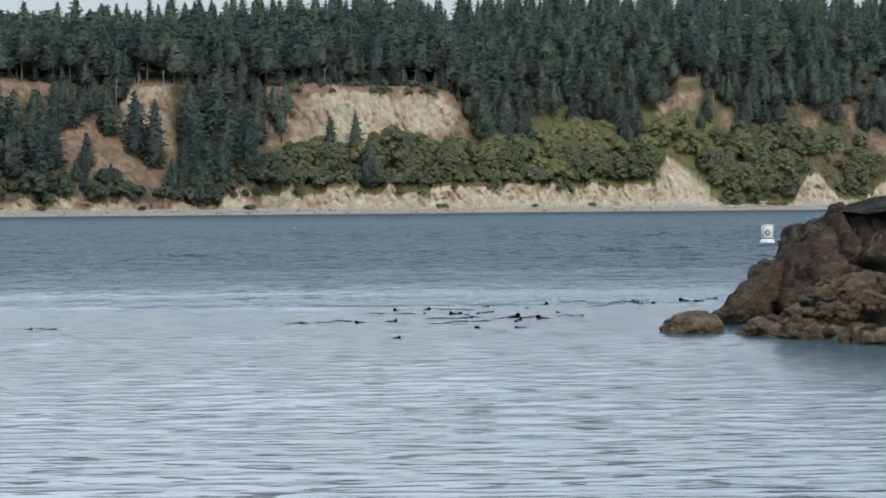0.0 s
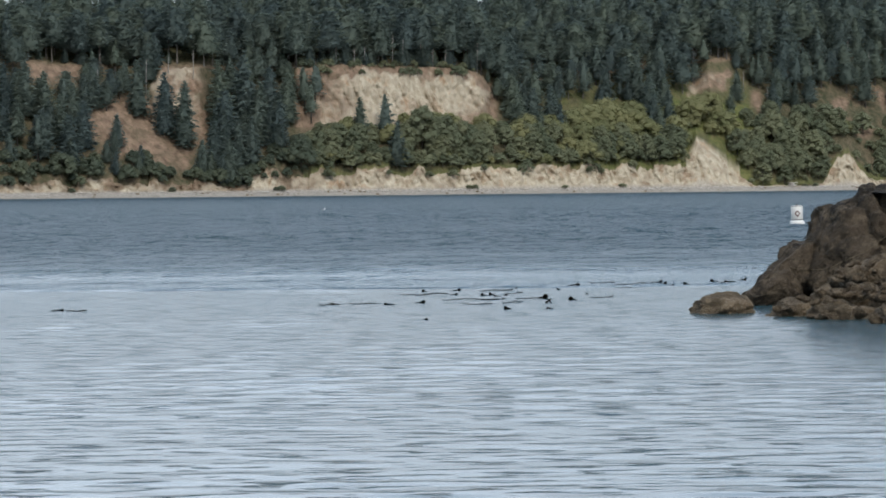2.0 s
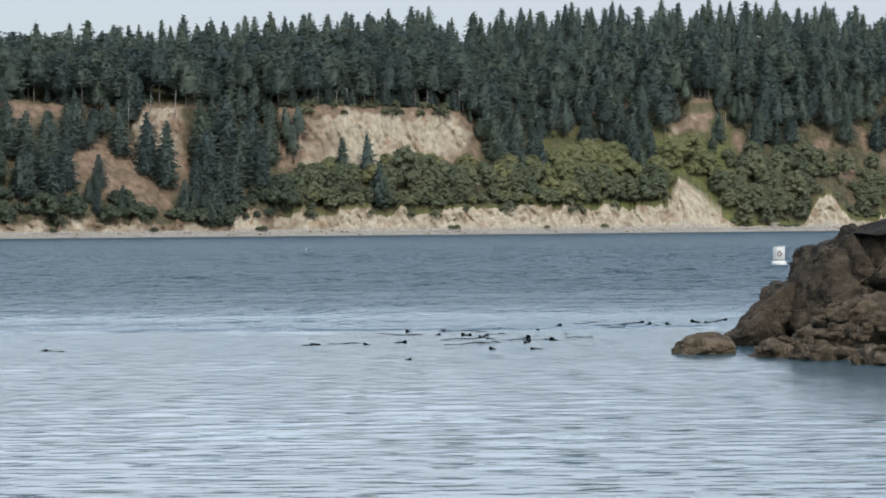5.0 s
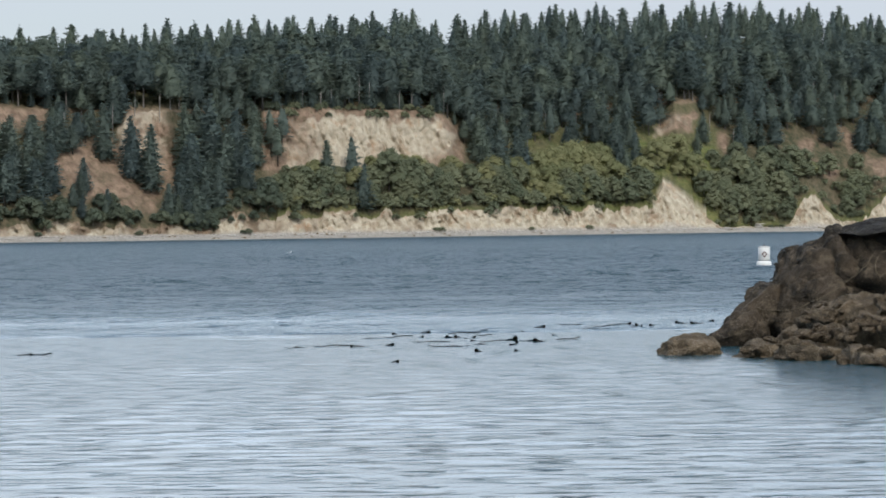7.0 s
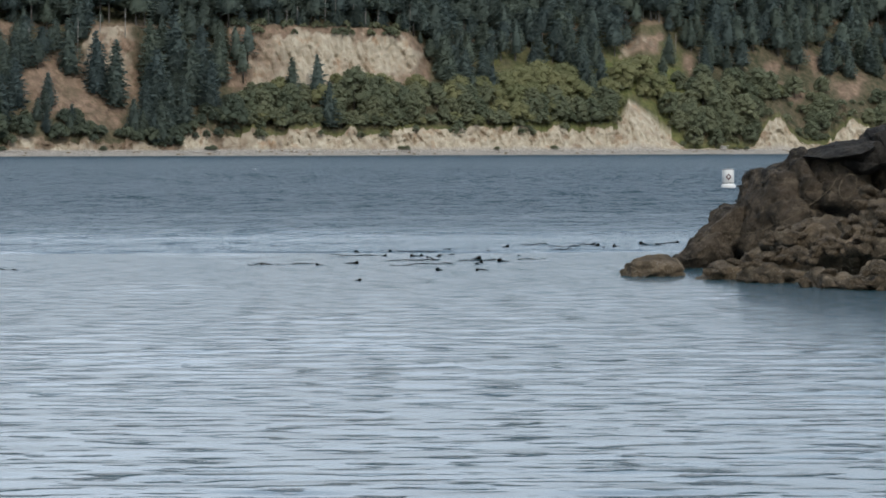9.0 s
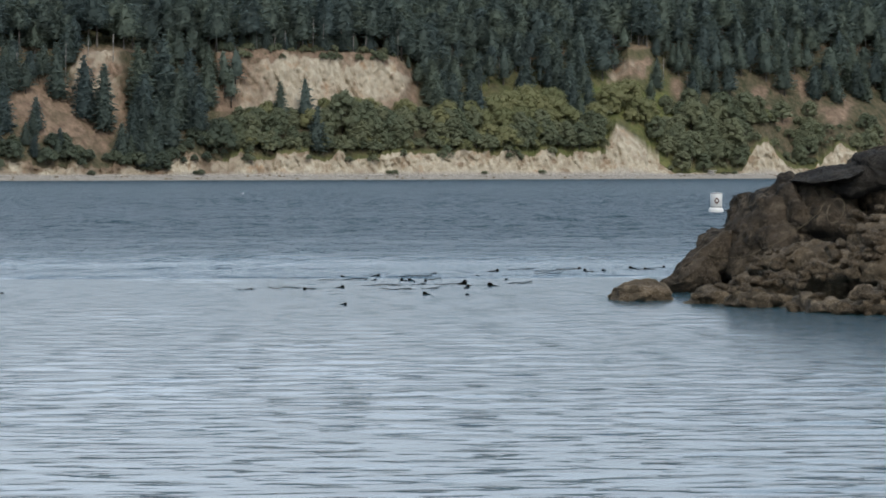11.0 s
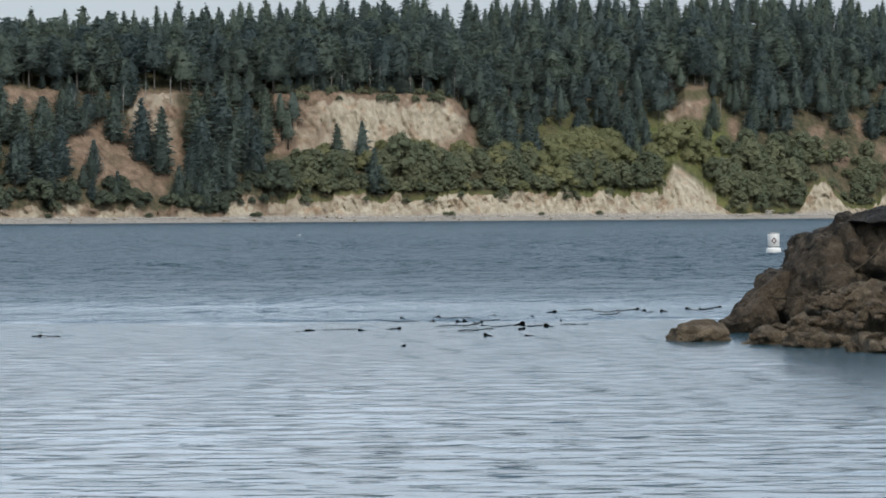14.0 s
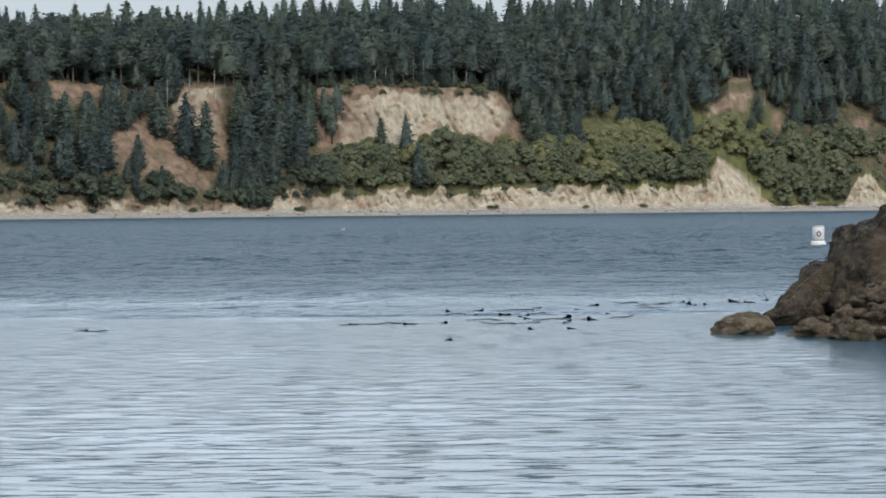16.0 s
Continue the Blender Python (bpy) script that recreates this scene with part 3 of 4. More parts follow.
class Kind:
    """One tree shape, whose meshes its copies share."""

    def __init__(self, shape, bark_, leaf, name, height):
        (tv, tf), (cv, cf, cn) = shape
        self.trunk = mesh_of("trunk", tv, tf, bark_, True)
        self.crown = crown_mesh("crown", cv, cf, leaf, cn)
        self.name, self.height = name, height

    def plant(self, x, y, z, height, turn, label, category, group, wide=1.0):
        top = new(self.name)
        s = height / self.height
        top.matrix_world = Matrix.Translation((x, y, z)) @ Matrix.Rotation(turn, 4, "Z") @ Matrix.Diagonal((s * wide, s * wide, s, 1))
        link("trunk", self.trunk, top)
        link("crown", self.crown, top)
        return tagged(top, label, category, group)


R = random.Random(11)
FIRS = [Kind(conifer_shape(R, 24.0, R.uniform(5.0, 6.2), R.uniform(0.05, 0.34), 8, 6, 16, R.uniform(0.45, 0.7), R.uniform(0.5, 0.9), 1.0, 54), M_BARK, M_FIR, "fir_tree", 24.0) for _ in range(10)]
ROUND_FIRS = [conifer_shape(R, 24.0, R.uniform(5.4, 6.8), R.uniform(0.26, 0.42), 6, 5, 16, R.uniform(0.40, 0.62), R.uniform(0.6, 1.0), 1.1, 44) for _ in range(12)]
CREST_FIRS = [conifer_shape(R, 24.0, R.uniform(4.6, 6.0), R.uniform(0.16, 0.30), 19, 9, 7, R.uniform(0.65, 1.0), R.uniform(0.4, 0.8), 1.05) for _ in range(10)]
ROUND_FIRS, CREST_FIRS = ([(np.array([tuple(v) for v in t[0]]), t[1], np.array([tuple(v) for v in c[0]]), c[1], np.array(c[2])) for t, c in kinds] for kinds in (ROUND_FIRS, CREST_FIRS))
SPRUCES = [Kind(conifer_shape(R, 18.0, R.uniform(3.4, 4.2), 0.03, 24, 10, 7, R.uniform(0.65, 0.85), 0.3), M_BARK, M_FIR, "fir_tree", 18.0) for _ in range(5)]
THIN = [Kind(conifer_shape(R, 12.0, 2.9, 0.05, 11, 8, 8, 0.85, 0.5, 0.8), M_BARK, M_FIR, "fir_tree", 12.0)]
PINES = [Kind(conifer_shape(R, 22.0, 4.4, 0.30, 9, 6, 11, 0.45, 0.9), M_BARK, M_FIR, "pine_tree", 22.0) for _ in range(2)]
ALDERS = [Kind(broadleaf_shape(R, 14.0, 6.6, 2900, 0.31, R.randint(30, 38)), M_BARK, M_ALDER, "alder_tree", 14.0) for _ in range(6)]
OLIVES = [Kind(broadleaf_shape(R, 9.0, 6.2, 2500, 0.27, 26), M_BARK, M_OLIVE, "willow_bush", 9.0) for _ in range(3)]
SALALS = [Kind(broadleaf_shape(R, 9.0, 5.8, 1400, 0.34, 24), M_BARK, M_SALAL, "thicket", 9.0) for _ in range(3)]
BUSHES = [Kind(broadleaf_shape(R, 4.0, 3.0, 300, 0.36, 14), M_BARK, M_ALDER, "bush", 4.0) for _ in range(3)]


def stand(kinds, x, d, height, label, category, group, wide=1.0):
    if x < -64 and kinds in (ALDERS, BUSHES):
        kinds = SALALS
    k = R.choice(kinds)
    return k.plant(x, shore(x) + d, ground(x, d) - 0.2, height, R.uniform(0, 6.28), label, category, group, wide)


def room_over(x, d):
    """How tall a plant may be at this place without hiding a bare patch."""
    z, room = ground(x, d), 99.0
    for bx, bz, bw, bh, kind in BARE:
        if abs(x - bx) < bw + 1.2 and z < bz + bh:
            room = min(room, max(0.0, bz - bh - z))
    return room


def hero_trees():
    # single conifers on the slopes: x, distance behind the shoreline, height of the tip
    for x, d, tip in ((-45, 34, 38.5), (-116.7, 43, 46.7), (-109.7, 36, 43.8), (-132.7, 32, 31.4), (-127.1, 50, 52), (-88.4, 44, 54.7), (-97.8, 46, 52.4),
                      (-92, 16, 21.7), (-30.8, 19, 29), (-79.5, 50, 50.7), (-143.7, 30, 36.4), (-151.4, 32, 38.5), (-73, 46, 47.4), (15.6, 50, 49),
                      (73.6, 48, 49.7), (110.7, 50, 44.2), (-102.2, 20, 21.8), (-135.6, 24, 21.8), (-123.9, 22, 19.7), (-82.9, 36, 43.6),
                      (82.1, 44, 43.7), (18, 40, 41), (24, 42, 44), (31, 44, 45), (35, 39, 37), (75, 40, 42), (78, 35, 36), (27, 34, 34), (-89, 15, 17), (-95, 15, 16), (-99, 18, 17), (-124, 18, 15), (-132, 18, 17), (-147, 20, 22), (-157, 26, 33), (-85, 24, 30), (-165, 46, 51), (-158, 42, 47), (-172, 48, 50), (-95, 34, 41), (-75.5, 30, 36)):
        h = max(tip - ground(x, d), 7)
        stand(SPRUCES, x, d, h, "dark green fir standing on the bluff slope", "tree", "firs on the slope", 1.7 if h < 12 else 1.55)
    x, d = -35.5, 36
    THIN[0].plant(x, shore(x) + d, ground(x, d) - 0.2, 40.6 - ground(x, d), 0.4, "young open-branched fir before the pale bluff", "tree", "firs on the slope", 1.5)
    for x, d, tip in ((-66.5, 47, 51), (-62.5, 49, 51.5), (-64, 45, 44)):
        stand(PINES, x, d, tip - ground(x, d), "gnarled open-crowned pine beside the pale bluff", "tree", "pines by the bluff", 1.8)


def crest_trees():
    # tall firs that stand out along the skyline: x, height of the tip, 1 for a bushy top
    for x, tip, bushy in ((-166.7, 85.5, 0), (-148.2, 87.3, 1), (-132.4, 85.8, 0), (-111.9, 90.9, 0), (-101.6, 89.6, 0), (-77.5, 93.5, 0), (-63.8, 93.3, 0), (-45.2, 94.5, 0), (-37.0, 95.3, 0), (-28.6, 96.8, 0), (-14.6, 96.1, 0), (8.0, 97.4, 0), (20.5, 99.6, 0), (37.1, 99.0, 1), (51.3, 100.1, 0), (67.1, 101.9, 0), (83.1, 103.3, 1), (102.2, 105.4, 0), (114.7, 104.0, 0), (135.8, 108.0, 1), (155.9, 104.0, 1), (175.0, 107.2, 0), (192.9, 108.4, 1), (214.2, 104.3, 0)):
        h = tip - ground(x, 150)
        stand(FIRS if bushy else SPRUCES, x, 150, h, "tall fir with a broad top rising above the forest" if bushy else "tall pointed fir rising above the forest", "tree", "skyline firs", 1.2 if bushy else 1.35)


def clear_of_scars(x, d):
    if -70 < x < 9 and d < 59:
        return False
    if -128 < x < -99 and d < 62:
        return False
    if -146 < x < -103 and 28 < d < 46:          # bare talus
        return False
    if -168 < x < -148 and 58 < d < 78:
        return False
    if 92 < x < 112 and 30 < d < 72:
        return False
    if 36 < x < 70 and d < 60:
        return False
    return True


def forest():
    spots = []
    for row in range(0, 20):
        for col in range(63):
            x = -225 + col * 7.5 + R.uniform(-3.2, 3.2) + (row % 2) * 3.7
            d = 25 + row * 6.9 + R.uniform(-3.0, 3.0)
            if x > -70 and d < (60 if x < 9 else 50) or d < 30 and R.random() < 0.4:
                continue
            if clear_of_scars(x, d):
                spots.append((x, d))
    spots.sort(key=lambda spot: spot[1])
    near, rest = spots[:150], spots[150:]
    for x, d in near:
        low = d < 44 + along(RUN, x)
        h = min(room_over(x, d), R.uniform(9, 18) if low else R.uniform(14, 25))
        if h < 4:
            continue
        stand(SPRUCES if low and R.random() < 0.7 else FIRS if R.random() < 0.85 else PINES, x, d, h, "tall dark green fir at the edge of the forest", "tree", "firs at the forest edge", R.uniform(1.5, 1.95))
    for k in range(80):                          # young firs under the edge of the forest
        x = R.choice((R.uniform(-70, 8), R.uniform(-70, 8), R.uniform(-172, -72), R.uniform(10, 200)))
        d = 44 + along(RUN, x) + R.uniform(2.0, 8.0)
        if clear_of_scars(x, d):
            stand(SPRUCES, x, d, R.uniform(4.0, 10.5), "young fir under the edge of the forest", "tree", "young firs", R.uniform(1.5, 2.2))
    TV, TF, CV, CF, CN, tint = [], [], [], [], [], []
    nt_, nc = 0, 0
    for x, d in rest:
        crest = d > 128
        tv, tf, cv, cf, cn = R.choice(CREST_FIRS if crest or R.random() < 0.22 else ROUND_FIRS)
        s = R.choice((R.uniform(0.66, 0.80), R.uniform(0.72, 0.92))) if crest else R.uniform(0.62, 0.90)
        if d < 44 + along(RUN, x):               # smaller firs on the steep slope
            s = min(room_over(x, d), R.uniform(9, 18)) / 24
            if s < 0.17:
                continue
        q = R.uniform(0, 6.28)
        g = R.uniform(1.3, 1.65) if crest else R.uniform(1.5, 1.95)
        rot = np.array([[g * math.cos(q), g * math.sin(q), 0], [-g * math.sin(q), g * math.cos(q), 0], [0, 0, 1]])
        off = np.array([x, shore(x) + d, ground(x, d) - 0.2])
        TV.append(tv @ rot * s + off)
        TF += [tuple(i + nt_ for i in f) for f in tf]
        nt_ += len(tv)
        CV.append(cv @ rot * s + off)
        CN.append(cn @ rot)
        CF += [(a_ + nc, b_ + nc, c_ + nc) for a_, b_, c_ in cf]
        tint += [R.random()] * len(cv)
        nc += len(cv)
    top = tagged(new("forest"), "dense dark conifer forest covering the plateau", "forest", kind="stuff")
    tagged(link("trunks", mesh_of("trunks", np.concatenate(TV).tolist(), TF, M_BARK), top), kind="stuff")
    CN = np.concatenate(CN)
    CN /= np.linalg.norm(CN, axis=1)[:, None]
    me = crown_mesh("crowns", np.concatenate(CV).tolist(), CF, M_FIR, CN.tolist())
    at = me.attributes.new("tint", "FLOAT", "POINT")
    at.data.foreach_set("value", np.array(tint, dtype=np.float32))
    tagged(link("crowns", me, top), kind="stuff")


def shrubs():
    # alders over the low cliff: x, distance, tip height
    for x, d, tip in ((-54, 30, 30), (-62, 24, 21), (-46, 27, 29), (-40, 22, 22), (-21, 29, 37), (-27, 23, 22), (-12, 27, 33), (-6, 31, 31), (-2, 24, 26),
                      (5, 28, 28), (12, 30, 29), (18, 26, 24), (25, 30, 30), (-48, 22, 19), (-34, 22, 19), (-16, 22, 21), (2, 22, 19), (14, 23, 21), (31, 22, 22),
                      (48, 26, 24), (56, 22, 20), (64, 25, 24), (72, 22, 22), (120, 24, 24), (127, 20, 22), (134, 26, 30), (128, 34, 36), (140, 18, 19), (146, 24, 28),
                      (152, 26, 26), (140, 36, 36)):
        stand(ALDERS, x, d, max(6, tip - ground(x, d)), "leafy green alder above the low clay cliff", "tree", "alders on the slope", 1.1)
    for x, d, tip in ((122, 14, 13), (132, 14, 12), (148, 16, 14), (116, 22, 20), (178, 18, 16), (184, 22, 18), (190, 26, 22), (206, 20, 20), (214, 24, 24), (160, 40, 38), (172, 38, 36),
                      (186, 40, 36), (154, 38, 40), (112, 30, 28), (-88, 14, 12), (-96, 15, 12), (-104, 16, 12), (-128, 15, 13), (-140, 16, 16), (-150, 17, 18), (-70, 20, 19), (-66, 27, 24)):
        stand(ALDERS, x, d, max(5, tip - ground(x, d)), "dense green thicket tree above the beach", "tree", "alders on the slope", 1.2)
    for x, d, tip in ((47, 40, 38), (54, 44, 41), (60, 40, 37), (66, 44, 40), (52, 34, 32), (62, 34, 31), (70, 36, 33), (40, 40, 36), (36, 34, 30), (84, 36, 34), (88, 30, 27),
                      (28, 36, 33), (20, 38, 34), (92, 44, 42), (100, 46, 44), (104, 40, 37), (80, 26, 23), (44, 30, 27), (-10, 40, 34), (4, 40, 34), (-50, 40, 32)):
        stand(OLIVES, x, d, max(4, tip - ground(x, d)), "yellow-green willow bush on the slope", "bush", "willow bushes", 1.1)
    tips = ((-70, 30), (-54, 29), (-38, 29), (-26, 35), (-16, 34), (-10, 30), (12, 30), (30, 33), (40, 40), (60, 38), (74, 36), (88, 38), (115, 36), (128, 41), (145, 38), (160, 34), (175, 28), (220, 30))
    for row in range(6):
        for col in range(52):
            x = -68 + col * 5.6 + R.uniform(-2, 2)
            d = 20 + row * 5.0 + R.uniform(-1.5, 2)
            if 87 < x < 116 and d < 36 or 154 < x < 172 and d < 30 or 188 < x < 204 and d < 28 or d < 11 + 0.5 * along(CLIFF, x):
                continue
            room = min(room_over(x, d), along(tips, x) - ground(x, d))
            if room < 2.5:
                continue
            if R.random() < 0.14:
                continue
            h = min(room * (1.0 + 0.45 * noise.noise((x * 0.09, d * 0.09, 6.0))), R.uniform(4, 13))
            olive = (36 < x < 74 and d > 30) or (80 < x < 110 and d > 34) or R.random() < 0.13
            if h < 4.5:
                stand(BUSHES, x, d, h, "low green bush on the slope", "bush", "bushes", 1.3)
            elif olive:
                stand(OLIVES, x, d, h, "yellow-green willow bush on the slope", "bush", "willow bushes", 1.1)
            else:
                stand(ALDERS, x, d, h, "leafy green alder above the low clay cliff", "tree", "alders on the slope", 1.15 if h > 8 else 1.5)
    for _ in range(70):
        x = R.uniform(-190, -66)
        d = R.uniform(13, 27)
        stand(BUSHES, x, d, R.uniform(2.2, 6.0), "low green bush on the slope", "bush", "bushes", 1.2)
    for k in range(130):
        x = R.uniform(-170, 215)
        if 88 < x < 116:
            continue
        d = 12.0 + 1.5 + 0.42 * along(CLIFF, x) + R.uniform(0.4, 3.0)
        stand(BUSHES, x, d, R.uniform(1.8, 4.0), "low bush hanging over the rim of the clay cliff", "bush", "bushes", 1.2)
    for k in range(75):
        x = R.uniform(-64, 88)
        d = 13.0 + 0.42 * along(CLIFF, x) + R.uniform(0.6, 5.0)
        stand(OLIVES if R.random() < 0.2 else BUSHES, x, d, R.uniform(3.0, 5.5), "leafy bush behind the rim of the clay cliff", "bush", "bushes", 1.35)
    for k in range(20):
        x = R.choice((-88, -70, -58, -50, -38, -21, -9, 3, 22, 47, 66)) + R.gauss(0, 4.5)
        stand(BUSHES, x, 12.2 + R.uniform(0.2, 0.42) * along(CLIFF, x), R.uniform(1.6, 4.2), "brown-green bush clinging to the clay cliff", "bush", "bushes", 1.25)
    for x, h in ((-60.5, 4), (-58, 3), (-45, 2.5), (-29, 3.4), (-26, 3.8), (-23, 3.2), (-15, 3.2), (-14, 2.4), (-7.5, 4.5), (-5, 4)):
        stand(BUSHES, x, 55.4, h, "bush hanging over the rim of the bluff", "bush", "bushes", 1.2)
    for k in range(40):
        x = R.uniform(-70, 6)
        stand(BUSHES, x, R.uniform(56.6, 59.5), R.uniform(1.2, 3.6), "low bush along the rim of the bluff", "bush", "bushes")


hero_trees()
crest_trees()
forest()
shrubs()


def snags():
    for x, d, h in ((-33, 62, 13), (-37, 61, 9), (-55, 62, 14), (-125, 62, 13), (-108, 60, 11), (-129, 61, 8), (1, 64, 12), (-22, 63, 9), (92, 76, 12), (96, 90, 12), (128, 58, 8), (170, 84, 14), (190, 92, 14), (26, 70, 9), (83, 48, 10), (-44, 62, 8), (-48, 61, 7), (-29, 62, 11), (-12, 62, 7), (-17, 61, 8), (-142, 62, 10), (-117, 61, 7), (36, 66, 9), (44, 74, 10), (118, 70, 9), (136, 80, 11), (150, 76, 10), (158, 88, 12), (180, 80, 11), (66, 72, 10), (58, 84, 11), (104, 84, 9)):
        v, f = tube([(0, 0, -0.5), (0.1, 0, h * 0.5), (0.25, 0, h)], [0.17, 0.13, 0.06], 6)
        top = new("dead_tree")
        top.matrix_world = Matrix.Translation((x, shore(x) + d - 3, ground(x, d - 3)))
        link("trunk", mesh_of("trunk", v, f, M_SNAG, True), top)
        for k in range(3):
            z = h * R.uniform(0.5, 0.9)
            q = R.uniform(0, 6.28)
            v, f = tube([(0.1, 0, z), (math.cos(q) * 1.1, math.sin(q) * 1.1, z + 0.4)], [0.07, 0.03], 4)
            link("branch", mesh_of("branch", v, f, M_SNAG, True), top)
        tagged(top, "bleached bare trunk at the forest edge", "dead tree", "bare trunks")


snags()


def driftwood():
    for k in range(130):
        x = R.uniform(-165, 215)
        d = R.uniform(6.5, 10.8)
        L = R.uniform(1.0, 6)
        r = R.uniform(0.10, 0.26)
        v, f = tube([(-L / 2, 0, 0), (0, R.uniform(-0.2, 0.2), R.uniform(0, 0.2)), (L / 2, 0, 0)], [r, r * 0.9, r * 0.6], 7)
        ob = link("driftwood_log", mesh_of("driftwood_log", v, f, M_DRIFT, True))
        ob.matrix_world = Matrix.Translation((x, shore(x) + d, ground(x, d) + r * 0.7)) @ Matrix.Rotation(0.67 + R.gauss(0, 0.5), 4, "Z")
        tagged(ob, "pale weathered driftwood log on the beach", "driftwood", "driftwood logs")


driftwood()


# ---- rocks by the near shore ----
def boulder(rng, rx, ry, rz, detail=5, facets=14, rough=0.13, cobble=0.0, cut=(0.60, 0.92)):
    """A fractured block: an ellipsoid cut by planes, with cracks, lumps and fine relief."""
    bm = bmesh.new()
    bmesh.ops.create_icosphere(bm, subdivisions=detail, radius=1.0)
    planes = [(Vector((rng.gauss(0, 1), rng.gauss(0, 1), rng.gauss(0, 0.8))).normalized(), rng.uniform(*cut)) for _ in range(facets)]
    o = Vector((rng.uniform(-50, 50), rng.uniform(-50, 50), rng.uniform(-50, 50)))
    small = min(1.0, 1.3 * min(rx, ry, rz) + 0.2)
    for v in bm.verts:
        p = v.co.copy()
        for n_, h in planes:
            over = p.dot(n_) - h
            if over > 0:
                p -= n_ * over
        w = Vector((p.x * rx, p.y * ry, p.z * rz))
        k = noise.fractal(w * 1.7 + o, 1.0, 2.0, 4) * rough * 1.3
        q = Vector((w.x, w.y, w.z * 1.6)) * 1.9 + o + Vector((noise.noise(w * 2.3), noise.noise(w * 2.3 + o), 0)) * 0.35
        d1, d2 = noise.voronoi(q)[0][:2]
        k -= rough * 0.75 * max(0.0, 1 - (d2 - d1) / 0.09)
        if cobble:
            e1 = noise.voronoi(w * 6.0 + o)[0][0]
            k += cobble * (0.45 - e1)
        k += noise.noise(w * 9 + o) * rough * 0.25 + noise.noise(w * 19 + o) * rough * 0.14
        n_ = Vector((p.x / rx, p.y / ry, p.z / rz)).normalized()
        v.co = w + n_ * (k - rough * 0.2) * small
    return bm


def rocks():
    rng = random.Random(21)
    top = tagged(new("rock_outcrop"), "brown wave-worn rock outcrop with barnacled lower ledges in the sea", "rock")
    upper = []
    for x, y, z, rx, ry, rz, tilt, stuff_ in ((5.20, 57.4, 0.30, 1.15, 1.0, 0.44, -40, M_ROCK), (4.98, 57.2, 0.10, 0.85, 0.9, 0.46, -28, M_ROCK), (6.80, 57.6, 1.14, 0.95, 1.1, 0.88, -12, M_ROCK), (5.95, 58.4, 0.42, 0.75, 1.0, 0.84, -25, M_ROCK), (6.40, 57.6, 0.78, 1.22, 1.5, 1.02, -10, M_ROCK),
                                              (7.4, 58.0, 1.0, 1.2, 1.7, 1.10, 0, M_ROCK), (8.5, 58.6, 1.2, 1.6, 1.9, 1.25, 0, M_ROCK), (10.4, 59.0, 1.5, 2.0, 2.5, 1.6, 0, M_ROCK),
                                              (13.0, 59.0, 1.6, 2.4, 3.0, 2.0, 0, M_ROCK), (7.0, 57.6, 1.42, 0.9, 1.0, 0.52, -8, M_ROCK), (7.40, 57.2, 1.92, 0.82, 1.0, 0.21, -6, M_BLACK), (7.75, 57.7, 1.78, 1.0, 1.1, 0.42, -5, M_BLACK),
                                              (8.6, 57.7, 1.98, 1.1, 1.2, 0.48, 0, M_BLACK)):
        ob = part("boulder", boulder(rng, rx, ry, rz, 5, 26, 0.095, 0.0, (0.62, 0.92)), stuff_, top)
        ob.matrix_local = pose(x, y, z, 0, tilt, 0)
        upper.append((ob.data, pose(x, y, z, 0, tilt, 0)))
    ledge = ((4.72, 52.1, 0.0, 0.42, 0.5, 0.13), (5.5, 51.0, 0.04, 0.55, 0.9, 0.28), (6.2, 49.2, 0.02, 0.5, 1.1, 0.26), (6.85, 48.5, 0.05, 0.7, 1.2, 0.36),
                                (7.8, 48.3, 0.1, 0.9, 1.3, 0.5), (9.0, 48.3, 0.2, 1.1, 1.4, 0.65), (10.8, 48.5, 0.3, 1.4, 1.6, 0.8), (4.95, 52.0, 0.02, 0.42, 0.6, 0.26),
                                (5.45, 52.2, -0.05, 0.60, 0.8, 0.44), (6.05, 52.6, -0.02, 0.62, 0.9, 0.56), (6.7, 52.2, 0.08, 0.75, 1.0, 0.64), (7.4, 51.8, 0.38, 0.85, 1.2, 0.78),
                                (8.3, 51.6, 0.55, 0.95, 1.3, 0.92), (9.6, 51.5, 0.5, 1.3, 1.6, 1.1), (11.8, 51.5, 0.7, 1.8, 2.0, 1.3), (6.9, 54.6, 0.28, 1.3, 1.5, 0.62), (8.4, 54.6, 0.75, 1.4, 1.6, 0.85))
    for x, y, z, rx, ry, rz in ledge:
        ob = part("boulder", boulder(rng, rx, ry, rz, 5, 18, 0.12, 0.10, (0.55, 0.9)), M_LEDGE, top)
        ob.location = (x, y, z)
    shapes = []
    for k in range(8):
        bm = boulder(rng, 1.0, rng.uniform(0.75, 1.1), rng.uniform(0.5, 0.75), 3, 9, 0.10, 0.0, (0.42, 0.8))
        me = bpy.data.meshes.new("stone")
        bm.to_mesh(me)
        bm.free()
        me.materials.append(M_LEDGE)
        me.shade_smooth()
        shapes.append(me)
    laid = 0
    while laid < 290:
        x, z = rng.uniform(4.6, 9.2), rng.uniform(0.0, 1.45)
        face = [y0 - ry * 0.86 * math.sqrt(1 - w) for x0, y0, z0, rx, ry, rz in ledge for w in [((x - x0) / rx) ** 2 + ((z - z0) / rz) ** 2] if w < 0.95]
        if not face:
            continue
        y, laid = min(face), laid + 1
        s = rng.uniform(0.07, 0.20) * (0.75 + 0.12 * (x - 4.6))
        ob = link("stone", rng.choice(shapes), top)
